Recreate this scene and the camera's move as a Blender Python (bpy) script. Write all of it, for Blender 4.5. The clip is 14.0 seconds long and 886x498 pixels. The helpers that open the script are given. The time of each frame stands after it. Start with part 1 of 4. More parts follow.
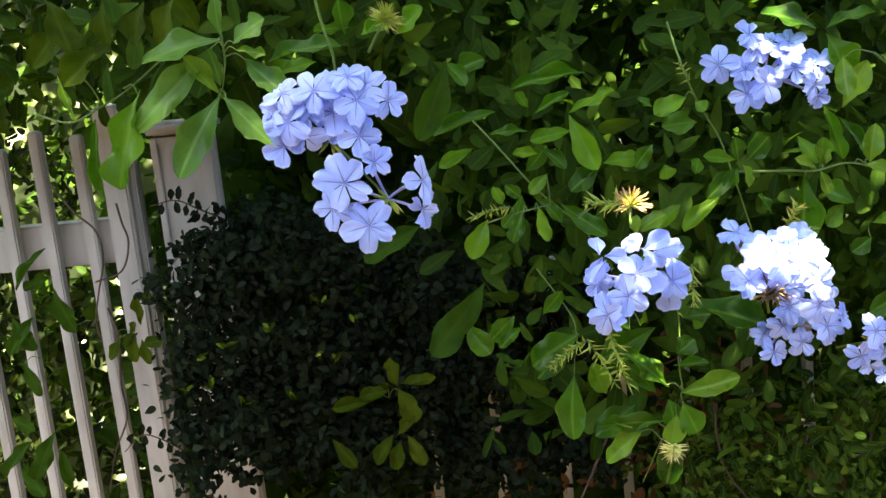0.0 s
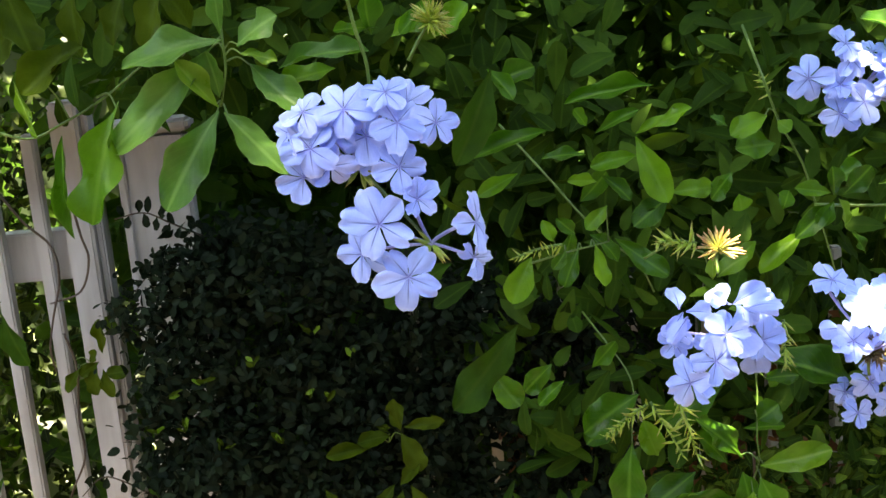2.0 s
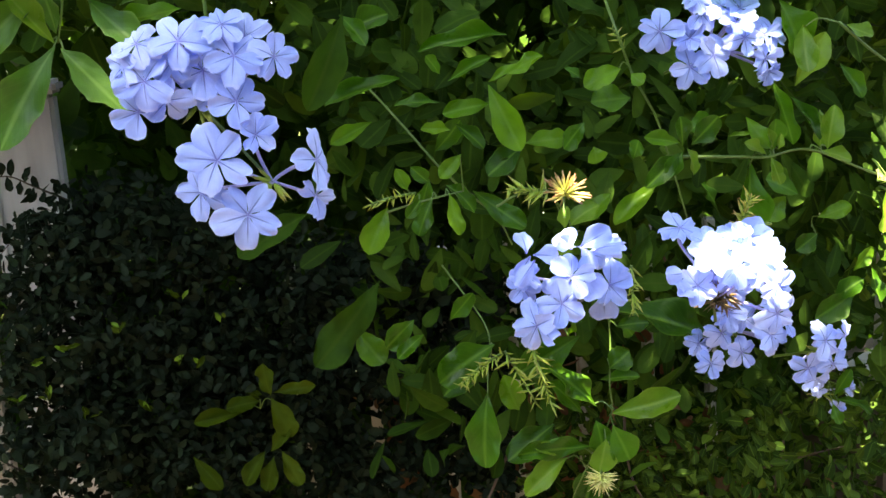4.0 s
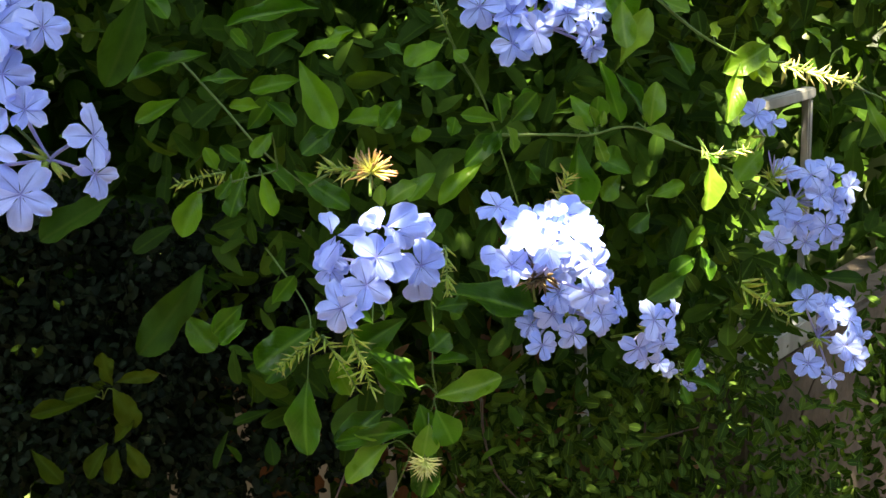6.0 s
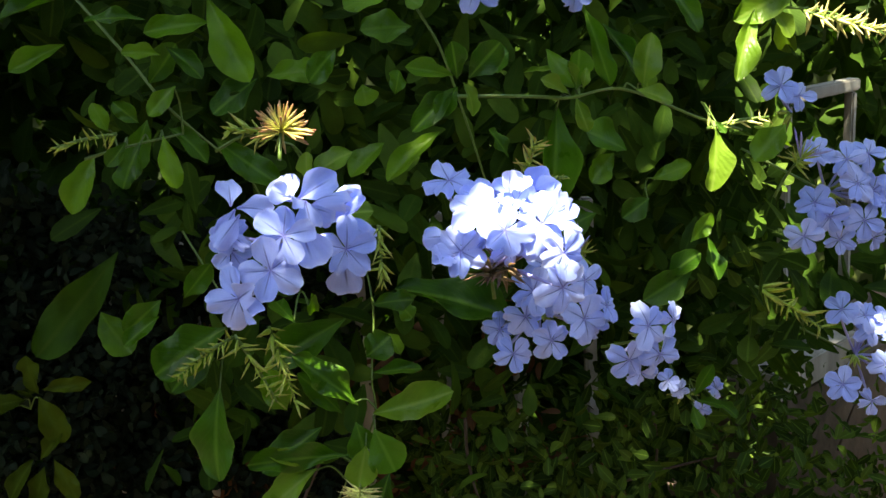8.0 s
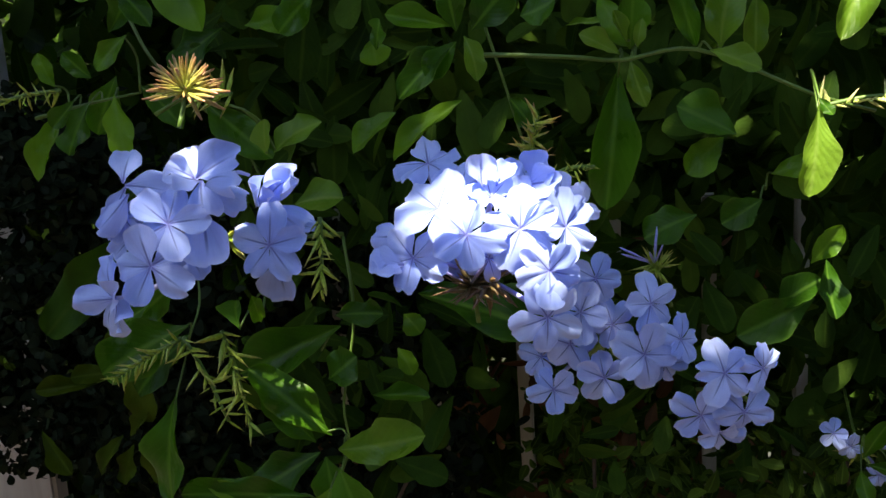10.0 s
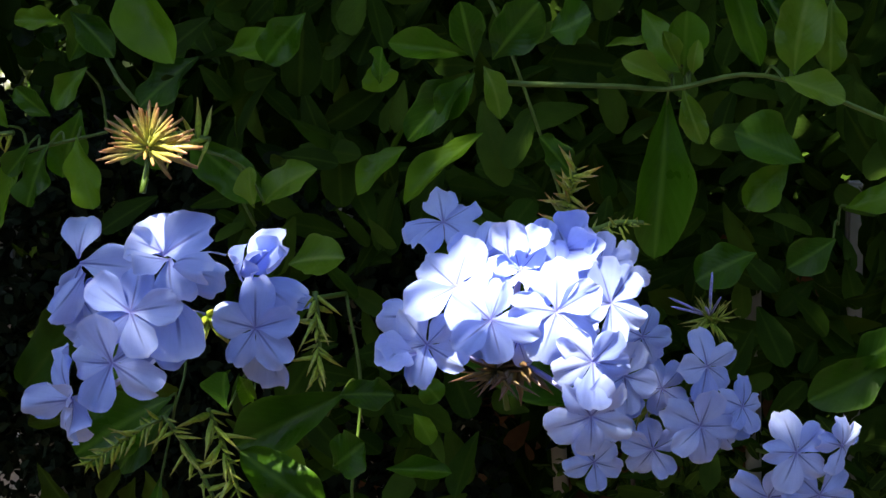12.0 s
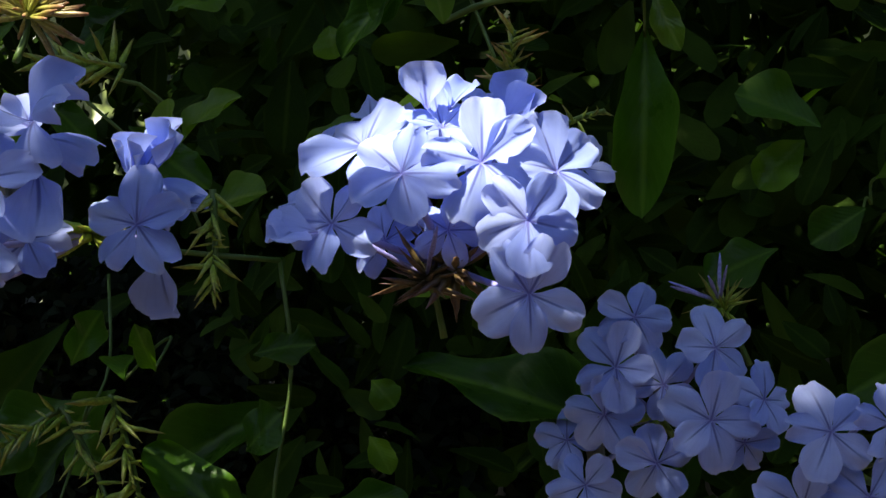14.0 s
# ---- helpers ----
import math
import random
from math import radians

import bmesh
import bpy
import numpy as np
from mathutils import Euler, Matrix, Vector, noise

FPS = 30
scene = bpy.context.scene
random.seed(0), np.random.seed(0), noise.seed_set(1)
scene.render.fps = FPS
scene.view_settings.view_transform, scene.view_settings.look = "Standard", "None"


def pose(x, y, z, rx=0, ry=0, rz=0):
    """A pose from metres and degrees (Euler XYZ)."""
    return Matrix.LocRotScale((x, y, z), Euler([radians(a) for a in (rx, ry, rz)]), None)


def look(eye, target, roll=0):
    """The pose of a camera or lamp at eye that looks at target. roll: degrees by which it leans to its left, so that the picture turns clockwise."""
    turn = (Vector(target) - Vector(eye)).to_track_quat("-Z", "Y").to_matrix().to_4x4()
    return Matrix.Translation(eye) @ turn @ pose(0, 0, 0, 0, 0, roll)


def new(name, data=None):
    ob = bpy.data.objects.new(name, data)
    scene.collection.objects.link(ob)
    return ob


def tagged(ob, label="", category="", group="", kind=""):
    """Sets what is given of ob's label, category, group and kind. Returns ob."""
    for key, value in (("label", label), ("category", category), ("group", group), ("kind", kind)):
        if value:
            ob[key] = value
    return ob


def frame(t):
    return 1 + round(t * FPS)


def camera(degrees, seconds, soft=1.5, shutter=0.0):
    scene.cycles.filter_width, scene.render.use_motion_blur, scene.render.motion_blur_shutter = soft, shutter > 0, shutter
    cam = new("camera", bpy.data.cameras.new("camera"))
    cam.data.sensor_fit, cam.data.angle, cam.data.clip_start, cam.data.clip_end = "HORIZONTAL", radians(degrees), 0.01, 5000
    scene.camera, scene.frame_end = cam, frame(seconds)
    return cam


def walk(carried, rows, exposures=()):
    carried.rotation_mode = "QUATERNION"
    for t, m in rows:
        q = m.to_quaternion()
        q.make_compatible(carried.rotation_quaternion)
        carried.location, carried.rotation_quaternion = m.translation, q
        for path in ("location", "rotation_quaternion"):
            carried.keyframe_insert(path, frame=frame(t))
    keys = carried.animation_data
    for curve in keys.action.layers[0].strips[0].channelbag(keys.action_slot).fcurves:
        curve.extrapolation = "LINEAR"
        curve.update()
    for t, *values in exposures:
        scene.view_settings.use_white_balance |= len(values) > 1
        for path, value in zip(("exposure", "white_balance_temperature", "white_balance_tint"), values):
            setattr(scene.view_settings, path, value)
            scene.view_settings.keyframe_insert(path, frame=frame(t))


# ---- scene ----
cam = camera(43.7, 14.0)
PATH = [
    (0, (0.026, -0.022, 1.425), (-0.003, 1.934, 1.009), -5.7),
    (0.5, (0.011, 0.022, 1.427), (-0.011, 1.979, 1.016), -5.3),
    (1, (0.001, 0.081, 1.445), (-0.014, 2.03, 0.996), -5.0),
    (1.5, (-0.035, 0.107, 1.445), (0.021, 2.057, 1.002), -4.5),
    (2, (-0.031, 0.128, 1.441), (0.032, 2.073, 0.982), -4.5),
    (2.2, (-0.017, 0.137, 1.437), (0.027, 2.082, 0.971), -4.9),
    (4.3, (0.013, 0.12, 1.405), (0.262, 2.047, 0.932), -3.2),
    (4.5, (0.021, 0.124, 1.405), (0.286, 2.047, 0.923), -3.1),
    (5, (0.04, 0.121, 1.404), (0.335, 2.037, 0.913), -2.9),
    (5.5, (0.062, 0.122, 1.402), (0.377, 2.033, 0.901), -3.0),
    (6, (0.078, 0.127, 1.393), (0.421, 2.033, 0.894), -3.0),
    (6.5, (0.089, 0.142, 1.383), (0.446, 2.042, 0.874), -2.9),
    (7, (0.096, 0.172, 1.364), (0.467, 2.074, 0.868), -3.1),
    (7.2, (0.099, 0.189, 1.355), (0.479, 2.093, 0.874), -3.4),
    (9.3, (0.273, 0.313, 1.309), (0.135, 2.26, 0.873), -3.9),
    (9.5, (0.282, 0.332, 1.289), (0.094, 2.289, 0.92), -4.6),
    (10, (0.311, 0.368, 1.315), (-0.026, 2.28, 0.834), -3.0),
    (10.5, (0.343, 0.382, 1.32), (-0.136, 2.253, 0.798), -2.8),
    (11, (0.34, 0.393, 1.327), (-0.162, 2.257, 0.806), -3.6),
    (11.5, (0.325, 0.414, 1.328), (-0.145, 2.291, 0.822), -4.0),
    (12, (0.301, 0.445, 1.336), (-0.078, 2.328, 0.779), -4.4),
    (12.5, (0.296, 0.48, 1.319), (-0.067, 2.381, 0.812), -4.9),
    (13, (0.323, 0.501, 1.293), (-0.151, 2.406, 0.91), -5.4),
    (13.5, (0.337, 0.492, 1.238), (-0.209, 2.411, 1.102), -5.1),
    (14, (0.329, 0.494, 1.204), (-0.188, 2.426, 1.221), -5.1),
]
walk(cam, [(t, look(eye, target, roll)) for t, eye, target, roll in PATH],
     exposures=[(0, 4.05, 8700, 4), (4.5, 4.0, 8700, 4), (5.5, 3.84, 8700, 4), (6, 3.62, 8700, 4), (7, 3.21, 8600, 4), (9.3, 2.78, 7900, 6), (11, 2.13, 7400, 7), (12.0, 2.38, 7350, 8), (12.5, 2.43, 7250, 9), (13.2, 1.76, 7150, 10), (14, 1.53, 7150, 10)])

# ---- light ----
SUN_DIR = Vector((-0.10, -0.40, 0.91)).normalized()      # towards the sun
world = bpy.data.worlds.new("sky")
scene.world = world
world.use_nodes = True
wn = world.node_tree.nodes
sky = wn.new("ShaderNodeTexSky")
sky.sky_type = "NISHITA"
sky.sun_disc = False
sky.sun_elevation = math.asin(SUN_DIR.z)
sky.sun_rotation = math.atan2(SUN_DIR.x, SUN_DIR.y)
wn["Background"].inputs["Strength"].default_value = 0.1
world.node_tree.links.new(sky.outputs[0], wn["Background"].inputs["Color"])
sun = new("sun", bpy.data.lights.new("sun", "SUN"))
sun.data.energy = 5.0
sun.data.angle = radians(0.55)
sun.data.color = (1.0, 0.95, 0.87)
sun.matrix_basis = look(SUN_DIR * 20, (0, 0, 0))


# ---- materials ----
def material(name):
    m = bpy.data.materials.new(name)
    m.use_nodes = True
    n, l = m.node_tree.nodes, m.node_tree.links
    return m, n, l, n["Principled BSDF"]


def ramp(n, stops):
    r = n.new("ShaderNodeValToRGB")
    e = r.color_ramp.elements
    while len(e) < len(stops):
        e.new(0.5)
    for el, (p, c) in zip(e, stops):
        el.position, el.color = p, (*c, 1)
    return r


def math_node(n, l, op, a, b=None):
    k = n.new("ShaderNodeMath")
    k.operation = op
    for i, v in enumerate((a, b)):
        if v is None:
            continue
        if isinstance(v, (int, float)):
            k.inputs[i].default_value = v
        else:
            l.new(v, k.inputs[i])
    return k.outputs[0]


def mix(n, l, fac, a, b, blend="MIX"):
    k = n.new("ShaderNodeMix")
    k.data_type, k.blend_type = "RGBA", blend
    for sock, v in ((k.inputs["Factor"], fac), (k.inputs["A"], a), (k.inputs["B"], b)):
        if isinstance(v, (int, float)):
            sock.default_value = v
        elif isinstance(v, tuple):
            sock.default_value = (*v, 1)
        else:
            l.new(v, sock)
    return k.outputs["Result"]


def leaf_material(name, dark, mid, light, rib, rough=0.42, through_amount=0.35, island=False, through_tint=(1.3, 1.5, 0.45)):
    """Leaf blade: colour from leaf to leaf, blotches, a paler midrib, side veins, light that shines through."""
    m, n, l, p = material(name)
    if island:
        rnd = n.new("ShaderNodeNewGeometry").outputs["Random Per Island"]
    else:
        rnd = n.new("ShaderNodeObjectInfo").outputs["Random"]
    base = ramp(n, [(0.0, dark), (0.55, mid), (1.0, light)])
    l.new(rnd, base.inputs[0])
    blot = n.new("ShaderNodeTexNoise")
    blot.inputs["Scale"].default_value = 60
    blot.inputs["Detail"].default_value = 4
    l.new(n.new("ShaderNodeNewGeometry").outputs["Position"], blot.inputs["Vector"])
    c = mix(n, l, 0.55, base.outputs[0], ramp_out(n, l, blot.outputs[0], [(0.3, (0.45, 0.5, 0.42)), (0.7, (1.3, 1.25, 1.15))]), "MULTIPLY")
    uv = n.new("ShaderNodeUVMap").outputs[0]
    sep = n.new("ShaderNodeSeparateXYZ")
    l.new(uv, sep.inputs[0])
    off = math_node(n, l, "ABSOLUTE", math_node(n, l, "SUBTRACT", sep.outputs[0], 0.5))
    ribm = ramp_out(n, l, off, [(0.0, (1, 1, 1)), (0.045, (0.55, 0.55, 0.55)), (0.075, (0, 0, 0))])
    vein = math_node(n, l, "SINE", math_node(n, l, "SUBTRACT", math_node(n, l, "MULTIPLY", sep.outputs[1], 60.0), math_node(n, l, "MULTIPLY", off, 45.0)))
    veinm = ramp_out(n, l, vein, [(0.86, (0, 0, 0)), (1.0, (0.07, 0.07, 0.07))])
    c = mix(n, l, math_node(n, l, "MULTIPLY", ribm, 0.5), c, rib)
    c = mix(n, l, veinm, c, rib)
    c = mix(n, l, ramp_out(n, l, off, [(0.43, (0, 0, 0)), (0.5, (0.35, 0.35, 0.35))]), c, rib)
    l.new(c, p.inputs["Base Color"])
    p.inputs["Roughness"].default_value = rough
    p.inputs["Specular IOR Level"].default_value = 0.045 if rough > 0.45 else 0.23
    rr = ramp_out(n, l, blot.outputs[0], [(0.35, (rough - 0.14,) * 3), (0.65, (rough + 0.14,) * 3)])
    l.new(rr, p.inputs["Roughness"])
    bump = n.new("ShaderNodeBump")
    bump.inputs["Strength"].default_value = 0.75
    bump.inputs["Distance"].default_value = 0.0016
    fine = n.new("ShaderNodeTexNoise")
    fine.inputs["Scale"].default_value = 260
    fine.inputs["Detail"].default_value = 3
    l.new(n.new("ShaderNodeNewGeometry").outputs["Position"], fine.inputs["Vector"])
    relief = math_node(n, l, "ADD", math_node(n, l, "MULTIPLY", vein, -0.025), math_node(n, l, "MULTIPLY", fine.outputs[0], 0.3))
    l.new(math_node(n, l, "ADD", relief, blot.outputs[0]), bump.inputs["Height"])
    l.new(bump.outputs[0], p.inputs["Normal"])
    tr = n.new("ShaderNodeBsdfTranslucent")
    l.new(mix(n, l, 1.0, c, through_tint, "MULTIPLY"), tr.inputs["Color"])
    ms = n.new("ShaderNodeMixShader")
    ms.inputs[0].default_value = through_amount
    l.new(p.outputs[0], ms.inputs[1])
    l.new(tr.outputs[0], ms.inputs[2])
    l.new(ms.outputs[0], n["Material Output"].inputs[0])
    return m


def ramp_out(n, l, value, stops):
    r = ramp(n, stops)
    l.new(value, r.inputs[0])
    return r.outputs[0]


LEAF = leaf_material("plumbago_leaf", (0.020, 0.070, 0.004), (0.046, 0.138, 0.007), (0.105, 0.23, 0.014), (0.12, 0.24, 0.035), 0.40, 0.42)
LEAF_YOUNG = leaf_material("young_leaf", (0.080, 0.170, 0.013), (0.11, 0.215, 0.020), (0.15, 0.26, 0.032), (0.19, 0.29, 0.06), 0.4, 0.4)
# Darker copy of the plumbago leaf, inner shade put into its colour.
SHADED_FOLIAGE = leaf_material("shaded_foliage_leaf", (0.012, 0.031, 0.004), (0.023, 0.058, 0.007), (0.045, 0.092, 0.012), (0.045, 0.08, 0.012), 0.6, 0.3, True)
OLIVE = leaf_material("olive_leaf", (0.022, 0.040, 0.003), (0.034, 0.058, 0.004), (0.055, 0.085, 0.008), (0.05, 0.08, 0.012), 0.5, 0.3)
BROAD = leaf_material("broad_leaf", (0.048, 0.125, 0.022), (0.066, 0.155, 0.030), (0.088, 0.19, 0.040), (0.15, 0.27, 0.08), 0.42, 0.38)
# Evergreen leaf colours taken near black: the deep shade is put into them.
BOX = leaf_material("shade_dark_shrub_leaf", (0.0036, 0.008, 0.0045), (0.007, 0.013, 0.0075), (0.013, 0.023, 0.012), (0.010, 0.017, 0.010), 0.55, 0.12, True)
CREEPER = leaf_material("creeper_leaf", (0.013, 0.032, 0.005), (0.029, 0.062, 0.010), (0.080, 0.135, 0.022), (0.11, 0.19, 0.04), 0.5, 0.38, True)
# Near-black to bright ramp paints shade and sun flecks from leaf to leaf.
SUNLIT = leaf_material("sun_flecked_leaf", (0.004, 0.008, 0.002), (0.008, 0.015, 0.004), (0.05, 0.07, 0.018), (0.045, 0.06, 0.022), 0.5, 0.45, True)
CANOPY = leaf_material("tree_leaf", (0.05, 0.1, 0.03), (0.07, 0.13, 0.04), (0.1, 0.16, 0.04), (0.1, 0.15, 0.05), 0.5, 0.4, True)
DEAD = leaf_material("dead_leaf", (0.07, 0.035, 0.018), (0.12, 0.06, 0.03), (0.19, 0.1, 0.05), (0.1, 0.06, 0.03), 0.7, 0.2, True, (1.2, 1.0, 0.7))


def petal_material():
    m, n, l, p = material("plumbago_petal")
    rnd = n.new("ShaderNodeObjectInfo").outputs["Random"]
    base = ramp_out(n, l, rnd, [(0.0, (0.30, 0.42, 0.92)), (0.5, (0.36, 0.48, 0.945)), (1.0, (0.45, 0.56, 0.965))])
    co = n.new("ShaderNodeTexCoord").outputs["Object"]
    sep = n.new("ShaderNodeSeparateXYZ")
    l.new(co, sep.inputs[0])
    off = math_node(n, l, "ABSOLUTE", sep.outputs[0])
    line = ramp_out(n, l, off, [(0.0, (1, 1, 1)), (0.013, (0.8, 0.8, 0.8)), (0.027, (0, 0, 0))])
    fade = ramp_out(n, l, sep.outputs[1], [(0.0, (1, 1, 1)), (0.5, (0.8, 0.8, 0.8)), (0.84, (0, 0, 0))])
    c = mix(n, l, math_node(n, l, "MULTIPLY", line, fade), base, (0.08, 0.10, 0.38))
    # short dark side lines out of the throat
    side = math_node(n, l, "ABSOLUTE", math_node(n, l, "SUBTRACT", math_node(n, l, "DIVIDE", off, math_node(n, l, "ADD", sep.outputs[1], 0.05)), 0.2))
    short = ramp_out(n, l, sep.outputs[1], [(0.1, (1, 1, 1)), (0.42, (0, 0, 0))])
    c = mix(n, l, math_node(n, l, "MULTIPLY", ramp_out(n, l, side, [(0.0, (0.7, 0.7, 0.7)), (0.045, (0, 0, 0))]), short), c, (0.12, 0.14, 0.45))
    # fine fan veins and uneven tint
    fan = math_node(n, l, "SINE", math_node(n, l, "MULTIPLY", math_node(n, l, "DIVIDE", sep.outputs[0], math_node(n, l, "ADD", sep.outputs[1], 0.12)), 55.0))
    c = mix(n, l, ramp_out(n, l, fan, [(0.4, (0, 0, 0)), (1.0, (0.08, 0.08, 0.08))]), c, (0.24, 0.28, 0.7))
    wash = n.new("ShaderNodeTexNoise")
    wash.inputs["Scale"].default_value = 2.6
    wash.inputs["Detail"].default_value = 3
    l.new(co, wash.inputs["Vector"])
    c = mix(n, l, 0.5, c, ramp_out(n, l, wash.outputs[0], [(0.3, (0.78, 0.78, 0.9)), (0.7, (1.16, 1.12, 1.04))]), "MULTIPLY")
    far = n.new("ShaderNodeVectorMath")
    far.operation = "LENGTH"
    l.new(co, far.inputs[0])
    c = mix(n, l, ramp_out(n, l, far.outputs["Value"], [(0.88, (0, 0, 0)), (1.02, (0.3, 0.3, 0.3))]), c, (0.68, 0.74, 0.97))
    throat = ramp_out(n, l, sep.outputs[1], [(0.0, (0.6, 0.6, 0.6)), (0.12, (0.2, 0.2, 0.2)), (0.24, (0, 0, 0))])
    c = mix(n, l, throat, c, (0.2, 0.2, 0.6))
    l.new(c, p.inputs["Base Color"])
    p.inputs["Roughness"].default_value = 0.62
    p.inputs["Specular IOR Level"].default_value = 0.25
    p.inputs["Sheen Weight"].default_value = 0.15
    bump = n.new("ShaderNodeBump")
    bump.inputs["Strength"].default_value = 0.3
    bump.inputs["Distance"].default_value = 0.0005
    l.new(wash.outputs[0], bump.inputs["Height"])
    l.new(bump.outputs[0], p.inputs["Normal"])
    tr = n.new("ShaderNodeBsdfTranslucent")
    l.new(c, tr.inputs["Color"])
    ms = n.new("ShaderNodeMixShader")
    ms.inputs[0].default_value = 0.32
    l.new(p.outputs[0], ms.inputs[1])
    l.new(tr.outputs[0], ms.inputs[2])
    l.new(ms.outputs[0], n["Material Output"].inputs[0])
    return m


def grain_material(name, low, high, scale, rough, stretch=(1, 1, 1), bump_by=0.3, dist=0.001):
    m, n, l, p = material(name)
    co = n.new("ShaderNodeNewGeometry").outputs["Position"]
    mp = n.new("ShaderNodeMapping")
    mp.inputs["Scale"].default_value = stretch
    l.new(co, mp.inputs[0])
    a, b = n.new("ShaderNodeTexNoise"), n.new("ShaderNodeTexNoise")
    a.inputs["Scale"].default_value, a.inputs["Detail"].default_value = scale, 6
    b.inputs["Scale"].default_value, b.inputs["Detail"].default_value = scale * 0.14, 3
    l.new(mp.outputs[0], a.inputs["Vector"])
    l.new(co, b.inputs["Vector"])
    both = math_node(n, l, "MULTIPLY", math_node(n, l, "ADD", a.outputs[0], b.outputs[0]), 0.5)
    l.new(ramp_out(n, l, both, [(0.36, low), (0.62, high)]), p.inputs["Base Color"])
    p.inputs["Roughness"].default_value = rough
    bp = n.new("ShaderNodeBump")
    bp.inputs["Strength"].default_value, bp.inputs["Distance"].default_value = bump_by, dist
    l.new(a.outputs[0], bp.inputs["Height"])
    l.new(bp.outputs[0], p.inputs["Normal"])
    return m


PETAL = petal_material()
STEM = grain_material("green_stem", (0.036, 0.085, 0.008), (0.078, 0.145, 0.018), 150, 0.5)
TWIG = grain_material("brown_twig", (0.022, 0.015, 0.010), (0.066, 0.045, 0.030), 120, 0.8)
TUBE = grain_material("flower_tube", (0.2, 0.2, 0.5), (0.34, 0.36, 0.62), 200, 0.55)
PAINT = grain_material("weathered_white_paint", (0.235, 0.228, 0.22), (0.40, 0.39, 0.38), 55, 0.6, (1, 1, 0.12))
# Darker copy of the fence paint, shade put into its colour.
SHADY_PAINT = grain_material("shade_grey_paint", (0.17, 0.17, 0.15), (0.32, 0.32, 0.285), 70, 0.7, (1, 1, 0.15))
CONCRETE = grain_material("mossy_concrete", (0.035, 0.027, 0.020), (0.095, 0.076, 0.056), 45, 0.9, bump_by=0.6, dist=0.004)
SOIL = grain_material("dark_soil", (0.025, 0.018, 0.012), (0.08, 0.055, 0.038), 30, 0.95, bump_by=1.0, dist=0.02)
def glowing_backdrop():
    """Backdrop made to glow for a sunlit garden far behind, seen only through the smallest gaps."""
    m, n, l, p = material("glowing_distance")
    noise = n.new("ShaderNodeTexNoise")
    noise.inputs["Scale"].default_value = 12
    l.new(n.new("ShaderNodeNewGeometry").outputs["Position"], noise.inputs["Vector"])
    # Sunlight painted as bright noise specks, which also glow.
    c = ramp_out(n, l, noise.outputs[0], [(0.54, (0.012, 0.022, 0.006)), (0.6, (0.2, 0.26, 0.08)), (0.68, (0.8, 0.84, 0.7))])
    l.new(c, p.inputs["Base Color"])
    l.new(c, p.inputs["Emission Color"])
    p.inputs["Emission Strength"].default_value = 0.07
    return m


DISTANCE = glowing_backdrop()
HEDGE_BACK = grain_material("blocker_hedge", (0.002, 0.004, 0.002), (0.008, 0.014, 0.006), 22, 0.95, bump_by=1.0, dist=0.03)


def calyx_material(name, base_c, mid_c, tip_c):
    m, n, l, p = material(name)
    sep = n.new("ShaderNodeSeparateXYZ")
    l.new(n.new("ShaderNodeTexCoord").outputs["Object"], sep.inputs[0])
    c = ramp_out(n, l, sep.outputs[1], [(0.0, base_c), (0.55, mid_c), (1.0, tip_c)])
    spots = n.new("ShaderNodeTexNoise")
    spots.inputs["Scale"].default_value = 900
    l.new(n.new("ShaderNodeNewGeometry").outputs["Position"], spots.inputs["Vector"])
    c = mix(n, l, 0.6, c, ramp_out(n, l, spots.outputs[0], [(0.35, (0.5, 0.45, 0.4)), (0.65, (1.3, 1.25, 1.2))]), "MULTIPLY")
    l.new(c, p.inputs["Base Color"])
    p.inputs["Roughness"].default_value = 0.4
    return m


CALYX = calyx_material("green_calyx", (0.17, 0.30, 0.025), (0.25, 0.34, 0.04), (0.25, 0.21, 0.04))
CALYX_RED = calyx_material("ripe_calyx", (0.28, 0.34, 0.05), (0.34, 0.31, 0.075), (0.27, 0.12, 0.065))
CALYX_RUST = calyx_material("rusty_calyx", (0.22, 0.33, 0.025), (0.30, 0.31, 0.04), (0.32, 0.13, 0.04))
CALYX_BROWN = calyx_material("brown_calyx", (0.11, 0.11, 0.03), (0.13, 0.085, 0.035), (0.11, 0.055, 0.033))
CALYX_PALE = calyx_material("pale_calyx", (0.34, 0.44, 0.11), (0.44, 0.48, 0.16), (0.45, 0.36, 0.16))
BUD = calyx_material("blue_bud", (0.2, 0.2, 0.3), (0.25, 0.25, 0.6), (0.3, 0.32, 0.75))


# ---- mesh helpers ----
def mesh_object(name, verts, faces, mat, parent=None, uvs=None, smooth=True):
    me = bpy.data.meshes.new(name)
    me.from_pydata(verts, [], faces)
    if uvs is not None:
        layer = me.uv_layers.new(name="UVMap")
        idx = np.empty(len(me.loops), dtype=np.int32)
        me.loops.foreach_get("vertex_index", idx)
        layer.data.foreach_set("uv", np.asarray(uvs, dtype=np.float32)[idx].ravel())
    me.materials.append(mat)
    if smooth:
        me.polygons.foreach_set("use_smooth", [True] * len(me.polygons))
    ob = new(name, me)
    ob.parent = parent
    return ob


def thing(name, at, label, category, group="", kind=""):
    ob = new(name)
    ob.empty_display_size = 0.01
    ob.matrix_basis = Matrix.Translation(at)
    return tagged(ob, label, category, group, kind)


